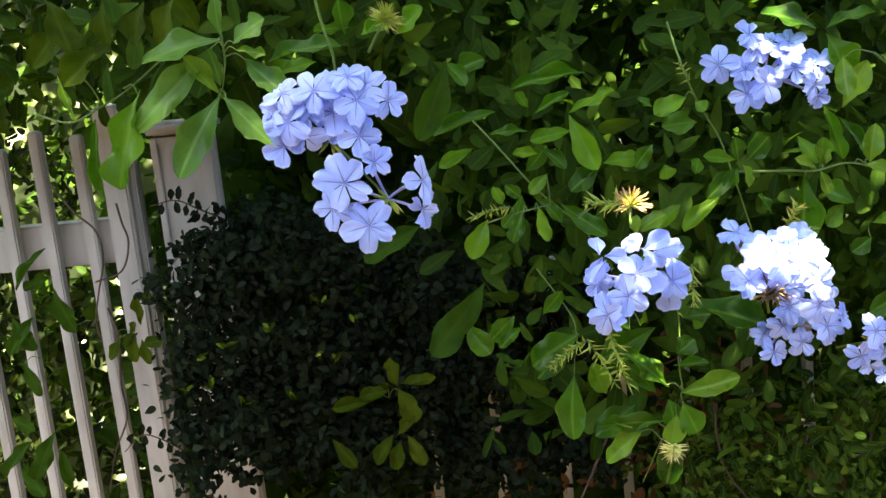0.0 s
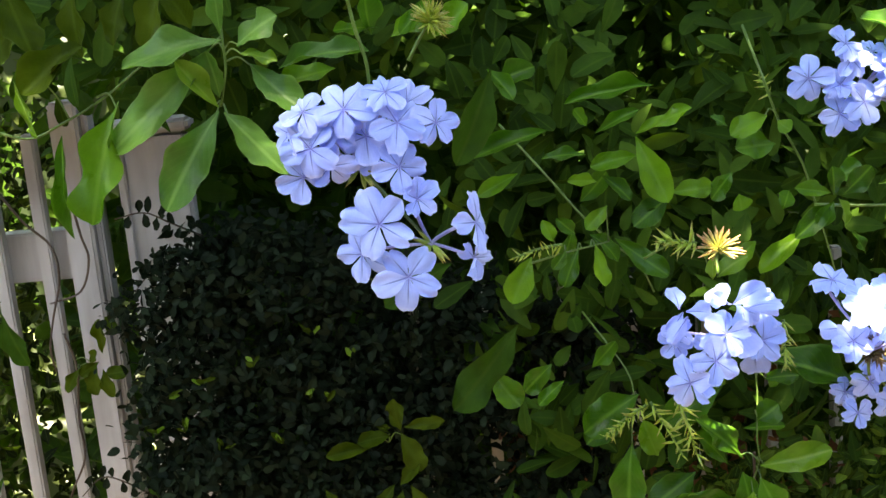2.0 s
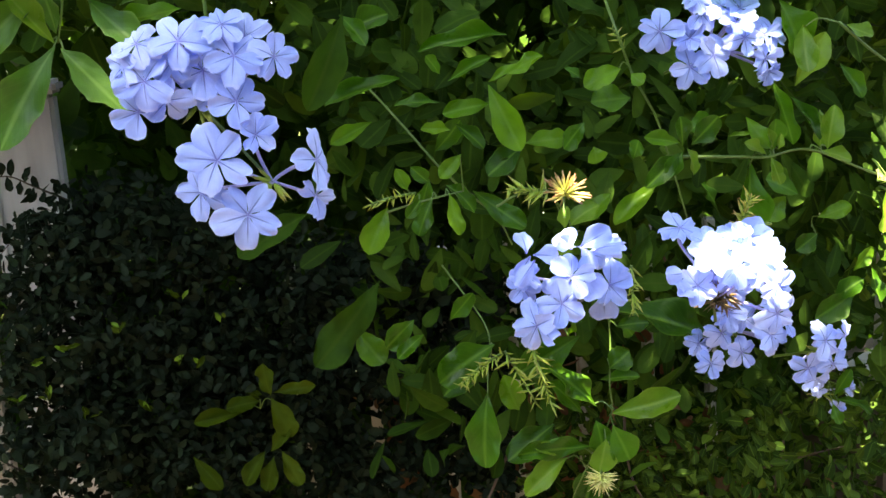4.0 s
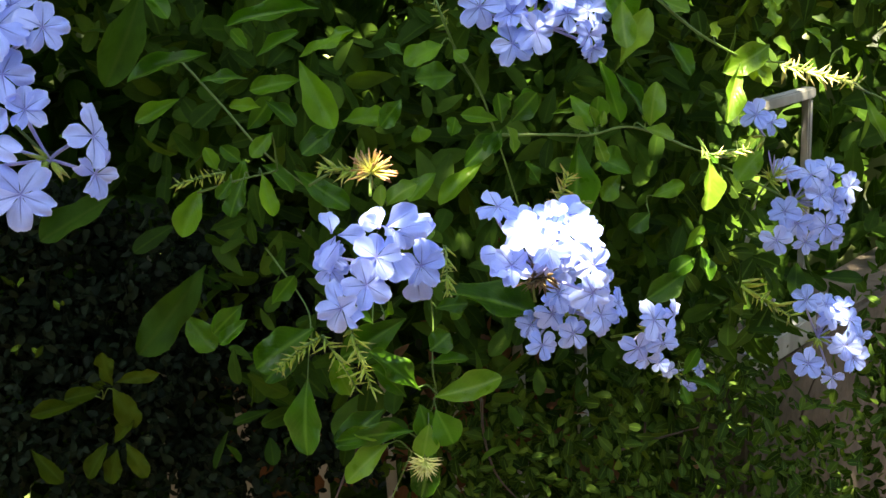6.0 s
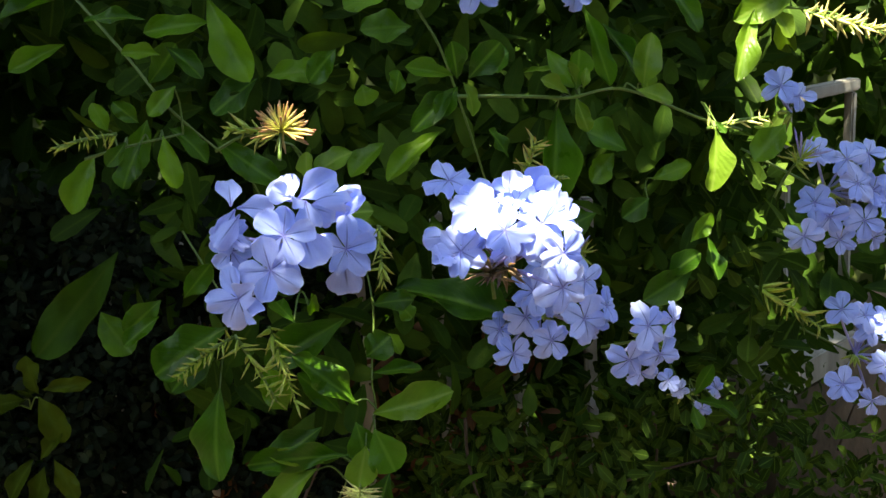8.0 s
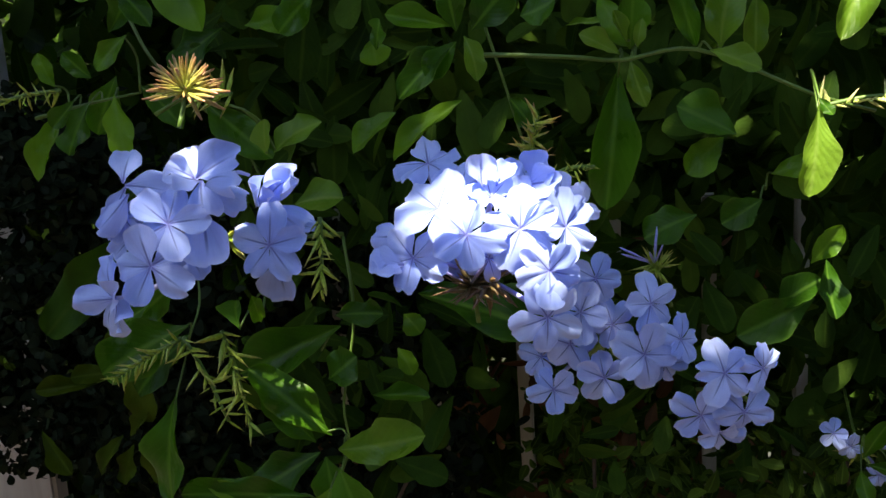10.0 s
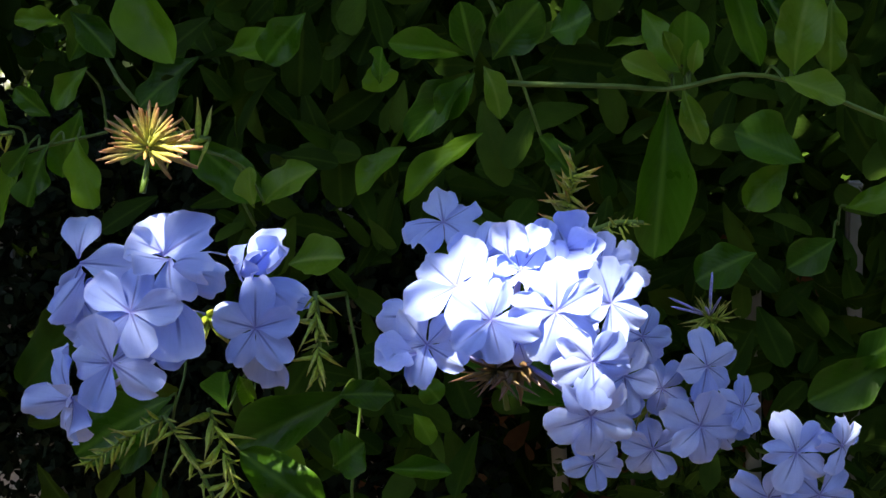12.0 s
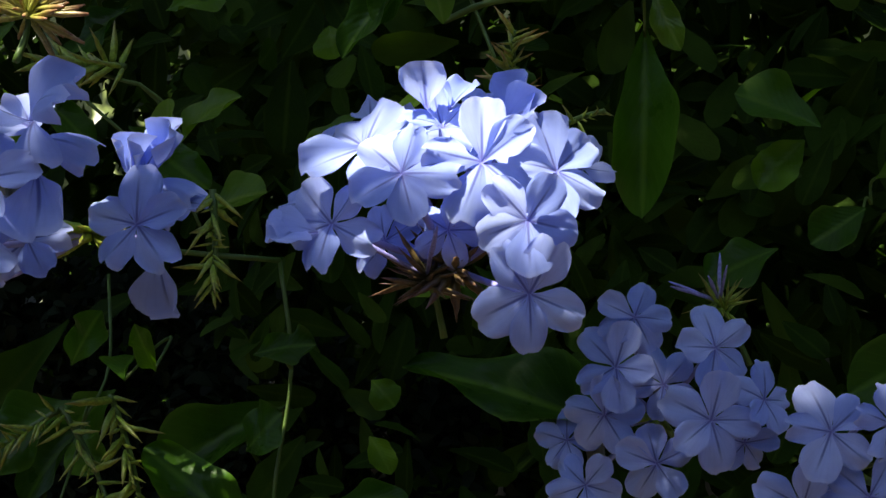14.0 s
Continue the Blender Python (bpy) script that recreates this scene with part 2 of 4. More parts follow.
def spline(points, steps=6):
    """Catmull-Rom through the points."""
    q = [Vector(p) for p in points]
    q = [q[0] * 2 - q[1]] + q + [q[-1] * 2 - q[-2]]
    line = []
    for a, b, c, d in zip(q, q[1:], q[2:], q[3:]):
        for i in range(steps):
            t = i / steps
            line.append(0.5 * (2 * b + (c - a) * t + (2 * a - 5 * b + 4 * c - d) * t * t + (3 * b - a - 3 * c + d) * t ** 3))
    return line + [q[-2]]


def tube_data(points, r0, r1, sides=6):
    verts, faces = [], []
    n = len(points)
    side = Vector((0.31, 0.2, 0.93))
    for i, p in enumerate(points):
        way = (points[min(i + 1, n - 1)] - points[max(i - 1, 0)]).normalized()
        u = way.cross(side)
        u = u.normalized() if u.length > 1e-4 else Vector((1, 0, 0))
        w = way.cross(u)
        r = r0 + (r1 - r0) * i / (n - 1)
        verts += [tuple(p + (u * math.cos(a) + w * math.sin(a)) * r) for a in (2 * math.pi * k / sides for k in range(sides))]
    for i in range(n - 1):
        for k in range(sides):
            k2 = (k + 1) % sides
            faces.append((i * sides + k, i * sides + k2, (i + 1) * sides + k2, (i + 1) * sides + k))
    faces += [tuple(range(sides))[::-1], tuple(range((n - 1) * sides, n * sides))]
    return verts, faces


def stem(name, points, r0, r1, mat, parent, at, sides=6, steps=5):
    line = [p - Vector(at) for p in spline(points, steps)]
    return mesh_object(name, *tube_data(line, r0, r1, sides), mat, parent)


def half_width(v):
    """Obovate: a taper from the stalk, widest past the middle, a broad round tip."""
    v = min(1.0, max(0.0, v))
    if v > 0.6:
        return 0.5 * math.sqrt(max(0.0, 1 - ((v - 0.6) / 0.402) ** 2.25))
    return 0.016 + 0.484 * math.sin(math.pi / 2 * (v / 0.6) ** 1.12)


def leaf_mesh(name, mat, bend, fold, wave, twist, seed, ragged=1.0):
    """A leaf one long and one wide, along +y, its upper side +z."""
    rnd = random.Random(seed)
    levels, cols = (0, 0.06, 0.12, 0.18, 0.24, 0.3, 0.36, 0.42, 0.48, 0.54, 0.6, 0.66, 0.72, 0.77, 0.82, 0.86, 0.9, 0.94, 0.97, 0.99, 1.0), 6
    rows = len(levels) - 1
    verts, uvs, faces = [], [], []
    ph, ph2, lean, slim = rnd.uniform(0, 6), rnd.uniform(0, 6), rnd.uniform(-0.14, 0.14), rnd.uniform(-0.04, 0.03)
    for v in levels:
        hw = max(half_width(min(1, max(0, v + slim * math.sin(math.pi * v)))), 0.02)
        for j in range(cols + 1):
            u = j / cols * 2 - 1
            edge = 1 + ragged * abs(u) * (0.06 * math.sin(9 * v + ph + 2.2 * u) + 0.03 * math.sin(23 * v + ph2 - 3 * u) + rnd.uniform(-0.018, 0.018))
            x = u * hw * edge + lean * v * (1 - v) * 2
            z = -bend * v * v + fold * (0.35 * abs(u) + 0.65 * u * u) * hw * 0.6 + wave * 0.62 * u * u * math.sin(10 * v + ph + 2.5 * u) * hw + twist * u * hw * v
            z += 0.012 * math.sin(25 * v - 5 * abs(u)) * (1 - abs(u)) * (abs(u) > 0.1) * hw * 2
            y = v + (0.012 * (1 - abs(u)) if v == 1.0 else 0)
            verts.append((x, y, z))
            uvs.append((0.5 + u * (0.3 * hw + 0.35), v))
    for i in range(rows):
        for j in range(cols):
            a = i * (cols + 1) + j
            faces.append((a, a + 1, a + cols + 2, a + cols + 1))
    ob = mesh_object(name, verts, faces, mat, None, uvs)
    me = ob.data
    bpy.data.objects.remove(ob)
    return me


def leaf_set(mat, ragged=1.0):
    shapes = [(0.12, 0.5, 0.2, 0.1), (0.22, 0.35, 0.34, -0.2), (0.05, 0.6, 0.2, 0.15), (0.3, 0.45, 0.3, 0.25), (0.16, 0.25, 0.4, -0.1), (-0.06, 0.4, 0.26, 0.0), (0.25, 0.55, 0.22, -0.3), (0.1, 0.25, 0.4, 0.3), (0.38, 0.5, 0.3, 0.05)]
    return [leaf_mesh("leaf", mat, *s, i, ragged) for i, s in enumerate(shapes)]


# Whole leaves in the same shade-darkened colour.
DIM = leaf_set(SHADED_FOLIAGE)
LEAVES, YOUNG, OLIVES, BROADS = leaf_set(LEAF), leaf_set(LEAF_YOUNG), leaf_set(OLIVE), leaf_set(BROAD, 1.7)
chance = random.Random(11)


def add_leaf(parent, at, base, tip, width, meshes, face=None):
    base, tip = Vector(base), Vector(tip)
    y = tip - base
    length = y.length
    y.normalize()
    if face is None:
        face = Vector((chance.uniform(-0.4, 0.4), -0.85, 0.6 + chance.uniform(-0.3, 0.3)))
    z = face - y * face.dot(y)
    if z.length < 0.05:
        z = Vector((0.3, -0.3, 0.9)) - y * Vector((0.3, -0.3, 0.9)).dot(y)
    z.normalize()
    x = y.cross(z)
    ob = new("leaf", meshes[chance.randrange(len(meshes))])
    ob.parent = parent
    m = Matrix.Identity(4)
    for i, col in enumerate((x * width / 1.15, y * length, z * length)):
        m.col[i] = (*col, 0)
    m.col[3] = (*(base - Vector(at)), 1)
    ob.matrix_basis = m
    return ob


def leafy_branch(rows, label, stems=(), young=(), r=0.00075, hubs=True, leaves=LEAVES):
    """Leaves given by base, tip and width in millimetres, their petioles, and the stems they grow from."""
    base = Vector(rows[0][:3]) / 1000 if not stems else Vector(stems[0][0])
    ob = thing("leafy_branch", base, label, "branch", "leafy shrub branches")
    for line in stems:
        stem("stem", line, r * 1.25, r * 0.8, STEM, ob, base)
    for i, row in enumerate(rows):
        b, t, w = Vector(row[:3]) / 1000, Vector(row[3:6]) / 1000, row[6] / 1000
        add_leaf(ob, base, b, t, w, YOUNG if i in young else leaves)
        if hubs:
            if stems:
                near = min((p for line in stems for p in spline(line, 5)), key=lambda p: (p - b).length)
            else:
                near = sum((Vector(q[:3]) / 1000 for q in rows), Vector()) / len(rows) + Vector((0, 0.02, 0.01))
            if 0.002 < (near - b).length < 0.03:
                mid = (near + b) / 2 + Vector((0, 0.004, 0.003))
                stem("petiole", [near, mid, b + (t - b) * 0.06], 0.0006, 0.00045, STEM, ob, base, 5, 4)
    return ob


# ---- flowers ----
def petal_mesh(bend, cupping, ruffle, notch, seed):
    """A petal one long, along +y: narrow at the throat, broad and rounded at the slightly notched tip."""
    rnd = random.Random(100 + seed)
    rows, cols = 8, 12
    verts, faces = [], []
    ph, lean = rnd.uniform(0, 6), rnd.uniform(-0.06, 0.06)
    for i in range(rows + 1):
        v = (i / rows) ** 0.85
        hw = 0.03 + 0.335 * math.sin(math.pi / 2 * min(1.0, v / 0.88)) ** 1.85 - 0.02 * max(0.0, v - 0.85) / 0.15
        for j in range(cols + 1):
            s = j / cols * 2 - 1
            u = math.sin(math.pi / 2 * s)
            round_tip = 0.66 + 0.34 * math.cos(math.pi / 2 * s) ** 0.85 - notch * math.exp(-(u / 0.16) ** 2) + 0.012 * math.sin(7 * u + ph)
            x = u * hw * (1 + 0.04 * math.sin(6 * v + ph)) + lean * v * v
            z = 0.1 * v - bend * v ** 2.2 + cupping * u * u * hw - 0.022 * v * math.exp(-(u / 0.13) ** 2)
            z += ruffle * math.sin(5.5 * u + 3 * v + ph) * v ** 2.2 * 0.7 + ruffle * 0.3 * math.sin(11 * u - ph) * v ** 4
            verts.append((x, v * round_tip, z))
    for i in range(rows):
        for j in range(cols):
            a = i * (cols + 1) + j
            faces.append((a, a + 1, a + cols + 2, a + cols + 1))
    ob = mesh_object("petal", verts, faces, PETAL)
    me = ob.data
    bpy.data.objects.remove(ob)
    return me


CURLED = [petal_mesh(*s, 20 + i) for i, s in enumerate([(0.4, 0.5, 0.13, 0.03), (0.5, -0.45, 0.15, 0.05), (0.15, 0.8, 0.14, 0.02), (0.35, 0.3, 0.18, 0.05), (0.0, -0.6, 0.16, 0.04), (-0.25, 0.6, 0.12, 0.03)])]
PETALS = [petal_mesh(*s, i) for i, s in enumerate([(0.18, 0.3, 0.09, 0.03), (0.34, 0.1, 0.13, 0.05), (0.06, 0.5, 0.11, 0.0), (0.26, -0.4, 0.14, 0.04), (0.42, 0.2, 0.1, 0.02), (0.12, -0.25, 0.18, 0.06), (0.22, 0.0, 0.2, 0.03), (0.02, 0.2, 0.12, 0.05)])]


def loose_petal(parent, at, row):
    """One petal that stands by itself, folded or curled, given by base, tip and width in millimetres."""
    b, t, w = Vector(row[:3]) / 1000, Vector(row[3:6]) / 1000, row[6] / 1000
    ob = add_leaf(parent, at, b, t, w * 1.15 / 0.6, CURLED)
    ob.name = "petal"
    return ob


def spike_mesh(name, mat, profile, seed=0):
    """A ribbed, bristly calyx one long, along +y."""
    rnd = random.Random(300 + seed)
    n = len(profile)
    verts, faces = tube_data([Vector((0, i / (n - 1), 0)) for i in range(n)], 0.1, 0.1, 6)
    for i, k in enumerate(profile):
        for j in range(6):
            x, y, z = verts[i * 6 + j]
            k2 = k * rnd.uniform(0.72, 1.28)
            verts[i * 6 + j] = (x * k2, y + rnd.uniform(-0.02, 0.02), z * k2)
    ob = mesh_object(name, verts, faces, mat)
    me = ob.data
    bpy.data.objects.remove(ob)
    return me


POINTED, CLUB, SLIM = (0.5, 0.95, 1.1, 0.95, 0.7, 0.4, 0.08), (0.35, 0.6, 0.75, 0.85, 0.95, 1.0, 0.85, 0.4), (0.5, 0.7, 0.8, 0.9, 0.8, 0.3)
SPIKES = {k: [spike_mesh("bud" if k == "bud" else "calyx", m, b, s) for s in range(4)] for k, m, b in (("green", CALYX, POINTED), ("red", CALYX_RED, CLUB), ("rust", CALYX_RUST, POINTED), ("brown", CALYX_BROWN, POINTED), ("pale", CALYX_PALE, POINTED), ("bud", BUD, SLIM))}


def add_spike(parent, at, base, way, length, kind, thick=1.0):
    way = Vector(way).normalized()
    q = way.to_track_quat("Y", "Z")
    ob = new("bud" if kind == "bud" else "calyx", SPIKES[kind][chance.randrange(4)])
    ob.parent = parent
    ob.matrix_basis = Matrix.LocRotScale(Vector(base) - Vector(at), q, (length * thick, length, length * thick))
    return ob


def flower(parent, core, at, az, el, spin, size, cup):
    """One five-petalled flower at an offset from the cluster's core."""
    az, el = radians(az), radians(el)
    n = Vector((math.sin(az) * math.cos(el), -math.cos(az) * math.cos(el), math.sin(el)))
    y = (Vector((0, 0, 1)) - n * n.z).normalized()
    x = y.cross(n)
    c = Vector(at)
    back = c - n * 0.012
    line = spline([c - n * 0.0004, back, back.lerp(Vector((0, 0, 0)), 0.55) - n * 0.003, Vector((0, 0, 0))], 3)
    pts = [p - c for p in line]
    fl = mesh_object("flower", *tube_data(pts, 0.0011, 0.0009, 6), TUBE, parent)
    fl.matrix_basis = Matrix.Translation(c)
    turn = Matrix((x, y, n)).transposed().to_4x4()
    for k in range(5):
        a = radians(-spin + 72 * k + chance.uniform(-9, 9))
        lift = math.atan(cup) * 1.1 + chance.uniform(-0.36, 0.3)
        s = size / 2 * chance.uniform(0.9, 1.07)
        pt = new("petal", CURLED[chance.randrange(6)] if cup > 0.28 else PETALS[chance.randrange(8)])
        pt.parent = fl
        pt.matrix_basis = turn @ Matrix.Rotation(a, 4, "Z") @ Matrix.Rotation(lift, 4, "X") @ Matrix.Diagonal((s * chance.uniform(0.95, 1.12), s, s, 1))
    return fl


def flower_cluster(core, rows, label, stalk=None, calyces=9, folded=(), spent="green"):
    ob = thing("flower_cluster", core, label, "flower", "plumbago flower clusters")
    for dx, dy, dz, az, el, spin, size, cup in rows:
        flower(ob, core, (dx / 1000, dy / 1000, dz / 1000), az, el, spin, size / 1000, cup)
    for row in folded:
        loose_petal(ob, core, row)
    for _ in range(calyces):
        way = Vector((chance.uniform(-1, 1), chance.uniform(-1.0, 0.1), chance.uniform(-0.8, 0.6)))
        add_spike(ob, (0, 0, 0), way.normalized() * 0.002, way, chance.uniform(0.010, 0.014), spent)
    if stalk:
        stem("stalk", [core, *stalk], 0.0009, 0.001, STEM, ob, core)
    return ob


def seed_spray(ends, label, n=16, length=0.011, kind="green", spread=1.0, round_head=False, buds=0, low=1.4):
    """A spike of sticky calyces along a short stalk."""
    a, b = Vector(ends[0]), Vector(ends[1])
    ob = thing("seed_spray", a, label, "seed head", "spent flower sprays")
    stem("stalk", [a, (a + b) / 2 + Vector((0, 0.002, 0.001)), b], 0.0011, 0.0007, STEM, ob, a, 5, 3)
    way = (b - a).normalized()
    u = way.cross(Vector((0, 1, 0.2))).normalized()
    w = way.cross(u)
    for i in range(n):
        rise = 1 - low * (i + 0.5) / n
        f = chance.uniform(0.8, 1) if round_head else min(1, (i + chance.uniform(0, 1)) / n)
        ang = i * 2.4 + chance.uniform(-0.9, 0.9)
        out = (u * math.cos(ang) + w * math.sin(ang)) * spread + way * (rise / math.sqrt(1 - rise * rise) if round_head else chance.uniform(-0.1, 1.4))
        add_spike(ob, a, a.lerp(b, f), out, length * (chance.uniform(0.75, 1.2) if round_head else chance.uniform(0.45, 1.4) * (1.15 - 0.4 * f)), kind, chance.uniform(0.38, 0.55) if round_head else chance.uniform(0.5, 0.85))
    for i in range(buds):
        ang = i * 1.9 + 0.4
        add_spike(ob, a, b, u * math.cos(ang) + w * math.sin(ang) + way, length * 1.5, "bud", 0.38)
    return ob


# ---- ground, wall, back ----
def box(name, lo, hi, mat, parent=None, at=(0, 0, 0), bevel=0.002, turn=None, label=""):
    bm = bmesh.new()
    bmesh.ops.create_cube(bm, size=1)
    size = Vector(hi) - Vector(lo)
    mid = (Vector(hi) + Vector(lo)) / 2
    for v in bm.verts:
        v.co = Vector((v.co.x * size.x, v.co.y * size.y, v.co.z * size.z))
    bmesh.ops.bevel(bm, geom=bm.edges[:], offset=min(bevel, min(size) * 0.3), segments=2, affect="EDGES")
    me = bpy.data.meshes.new(name)
    bm.to_mesh(me)
    bm.free()
    me.materials.append(mat)
    ob = new(name, me)
    ob.parent = parent
    ob.matrix_basis = Matrix.Translation(mid - Vector(at)) @ (turn or Matrix.Identity(4))
    if label:
        ob["label"] = label
    return ob


gr_v, gr_f = [], []
side = [-400, -60, -8, -4, -2, -1, 0, 1, 2, 4, 8, 60, 400]
for gy in side:
    for gx in side:
        gr_v.append((gx, gy, 0.03 * noise.noise(Vector((gx, gy, 0))) if abs(gx) < 9 and abs(gy) < 9 else 0))
for i in range(len(side) - 1):
    for j in range(len(side) - 1):
        a = i * len(side) + j
        gr_f.append((a, a + 1, a + len(side) + 1, a + len(side)))
tagged(mesh_object("ground", gr_v, gr_f, SOIL), "dark bare garden soil under the shrubs", "ground", kind="structure")
# The three hedges out of view are added to block low sky light.
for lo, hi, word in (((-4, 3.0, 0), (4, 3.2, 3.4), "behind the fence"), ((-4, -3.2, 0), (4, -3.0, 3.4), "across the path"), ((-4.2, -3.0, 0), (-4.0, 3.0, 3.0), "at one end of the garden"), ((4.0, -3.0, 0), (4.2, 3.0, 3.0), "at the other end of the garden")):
    tagged(box("backdrop", lo, hi, DISTANCE if lo[1] == 3.0 else HEDGE_BACK), ("glowing backdrop for a sunlit garden far " if lo[1] == 3.0 else "tall unseen hedge, added to block low light, ") + word, "hedge", kind="structure")


# ---- fences ----
def fence_left():
    at = (-0.257, 1.297, 0.0)
    f = thing("picket_fence", at, "weathered white picket fence with a broad capped post", "fence", "white garden fences")
    box("post", (-0.329, 1.293, 0.0), (-0.254, 1.320, 1.317), PAINT, f, at, 0.004)
    box("cap", (-0.335, 1.285, 1.3172), (-0.248, 1.328, 1.331), PAINT, f, at, 0.004)
    box("post_edge", (-0.328, 1.2885, 0.3), (-0.3195, 1.2925, 1.313), PAINT, f, at)
    box("gate_stile", (-0.389, 1.282, 0.2), (-0.3595, 1.320, 1.357), PAINT, f, at, 0.003)
    box("stile_edge", (-0.3592, 1.293, 0.2), (-0.352, 1.320, 1.355), PAINT, f, at)
    for z in (1.165, 0.59):
        box("rail", (-1.36, 1.307, z), (-0.3895, 1.333, z + 0.054), PAINT, f, at)
    for i in range(20):
        x = -0.415 - 0.0496 * i
        box("picket", (x - 0.0068, 1.287, 0.2), (x + 0.0068, 1.304, 1.326 + 0.01 * math.sin(i * 2.1)), PAINT, f, at, turn=Matrix.Rotation(radians(chance.uniform(-0.5, 0.5)), 4, "Y"))
    return f


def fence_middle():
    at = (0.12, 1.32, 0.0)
    f = thing("picket_fence", at, "pale slatted fence behind the shrub, shade put into its paint", "fence", "white garden fences")
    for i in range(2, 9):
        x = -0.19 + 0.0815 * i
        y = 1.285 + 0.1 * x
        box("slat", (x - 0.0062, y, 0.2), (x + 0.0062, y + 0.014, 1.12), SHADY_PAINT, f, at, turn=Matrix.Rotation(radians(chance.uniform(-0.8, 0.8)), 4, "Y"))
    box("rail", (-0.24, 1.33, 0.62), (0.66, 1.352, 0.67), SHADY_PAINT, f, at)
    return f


def fence_right():
    """The panel that runs away to the right, on its low wall."""
    way = Vector((0.80, 0.60, 0)).normalized()
    at = Vector((0.655, 1.335, 0.0))
    turn = Matrix.Rotation(math.atan2(way.y, way.x), 4, "Z")
    f = thing("fence_panel", at, "pale wooden fence panel on a low concrete wall", "fence", "white garden fences")
    f.matrix_basis = Matrix.Translation(at) @ turn
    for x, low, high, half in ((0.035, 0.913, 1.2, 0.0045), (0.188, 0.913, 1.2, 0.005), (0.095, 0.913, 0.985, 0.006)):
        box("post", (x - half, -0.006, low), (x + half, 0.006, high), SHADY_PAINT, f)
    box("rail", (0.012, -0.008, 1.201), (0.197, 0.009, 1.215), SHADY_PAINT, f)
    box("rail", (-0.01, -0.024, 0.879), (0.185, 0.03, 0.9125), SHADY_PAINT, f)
    wall = thing("wall_low", at, "low mossy brown concrete garden wall", "wall", kind="structure")
    wall.matrix_basis = Matrix.Translation(at) @ turn
    box("wall_body", (0.02, -0.015, 0), (1.6, 0.1, 0.8775), CONCRETE, wall, bevel=0.008)
    return f


fence_left()
fence_middle()
fence_right()


# ---- foliage that nobody could count ----
def foliage(name, count, spot, size, mat, label, category, aspect=0.5, face=(0, -0.8, 0.5), loose=0.9, keep=None, seed=1, droop=-0.4, kind="stuff"):
    """Many small leaves as one mesh: spot(rnd) gives a place, or None to leave a gap."""
    rnd = random.Random(seed)
    verts, faces, uvs = [], [], []
    prof = ((0.0, 0.05), (0.28, 0.3), (0.58, 0.48), (0.84, 0.42), (0.96, 0.24), (1.0, 0.08))
    face = Vector(face)
    while count > 0:
        count -= 1
        c = spot(rnd)
        if c is None or (keep and not keep(c)):
            continue
        c = Vector(c)
        L = size * rnd.uniform(0.6, 1.25)
        n = (face + Vector((rnd.gauss(0, 1), rnd.gauss(0, 1), rnd.gauss(0, 1))) * loose * 0.6).normalized()
        y = Vector((rnd.gauss(0, 0.7), rnd.gauss(-0.2, 0.5), droop + rnd.gauss(0, 0.7)))
        y = y - n * y.dot(n)
        if y.length < 0.05:
            continue
        y.normalize()
        x = y.cross(n)
        W = L * aspect * rnd.uniform(0.8, 1.2)
        bend = rnd.uniform(-0.05, 0.3) * L
        k = len(verts)
        for v, hw in prof:
            mid = c + y * ((v - 0.5) * L) - n * bend * v * v
            for u in (-1, 0, 1):
                verts.append(tuple(mid + x * (u * hw * W) + n * (abs(u) * hw * W * 0.3)))
                uvs.append((0.5 + u * (0.3 * hw + 0.35), v))
        for i in range(len(prof) - 1):
            for j in (0, 1):
                a = k + i * 3 + j
                faces.append((a, a + 1, a + 4, a + 3))
    ob = mesh_object(name, verts, faces, mat, None, uvs)
    return tagged(ob, label, category, kind=kind)


def clumps(lo, hi, n, radius, seed, allow=None):
    """Places gathered in loose clumps inside a box."""
    rnd = random.Random(seed)
    cs = []
    while len(cs) < n:
        p = Vector([rnd.uniform(a, b) for a, b in zip(lo, hi)])
        if allow is None or allow(p):
            cs.append((p, radius * rnd.uniform(0.6, 1.4)))

    def spot(r):
        p, rad = cs[r.randrange(len(cs))]
        return p + Vector((r.gauss(0, rad), r.gauss(0, rad), r.gauss(0, rad)))
    return spot


def shrub_zone(p):
    """The plumbago's body: all along the top, and down over the middle and right."""
    edge = 1.36 if p.x < -0.02 else 1.36 - (p.x + 0.02) * 3.2
    return p.z > max(edge, 1.02)


def shrub_gap(p):
    """A dark hollow high in the shrub."""
    d = p.y - 1.0
    return 0.146 + 0.11 * d < p.x < 0.208 + 0.19 * d and p.z > 1.36 - 0.1 * d


def before_posts(p):
    """The clear view to the panel's top rail."""
    d = p.y - 1.02
    return 0.523 + 0.5 * d < p.x < 0.60 + 0.6 * d and 1.17 < p.z < 1.285


def before_panel(p):
    """The gap in the creeper where the panel and its low wall stand free."""
    d = p.y - 1.02
    return 0.552 + 0.50 * d < p.x < 0.625 + 0.63 * d and p.z > 0.96 - 0.5 * d and (p.x * 733 + p.z * 517) % 1 > 0.32


foliage("shrub_foliage", 5200, clumps((-0.6, 1.0, 0.98), (0.62, 1.24, 1.85), 420, 0.028, 3, shrub_zone), 0.036, SHADED_FOLIAGE,
        "dense mid-green plumbago leaves deep in the shrub, colour darkened for shade", "foliage", 0.46, keep=lambda c: c.y > 0.97 and (c.x > -0.05 or c.z > 1.34) and not shrub_gap(c) and not before_posts(c), seed=5)
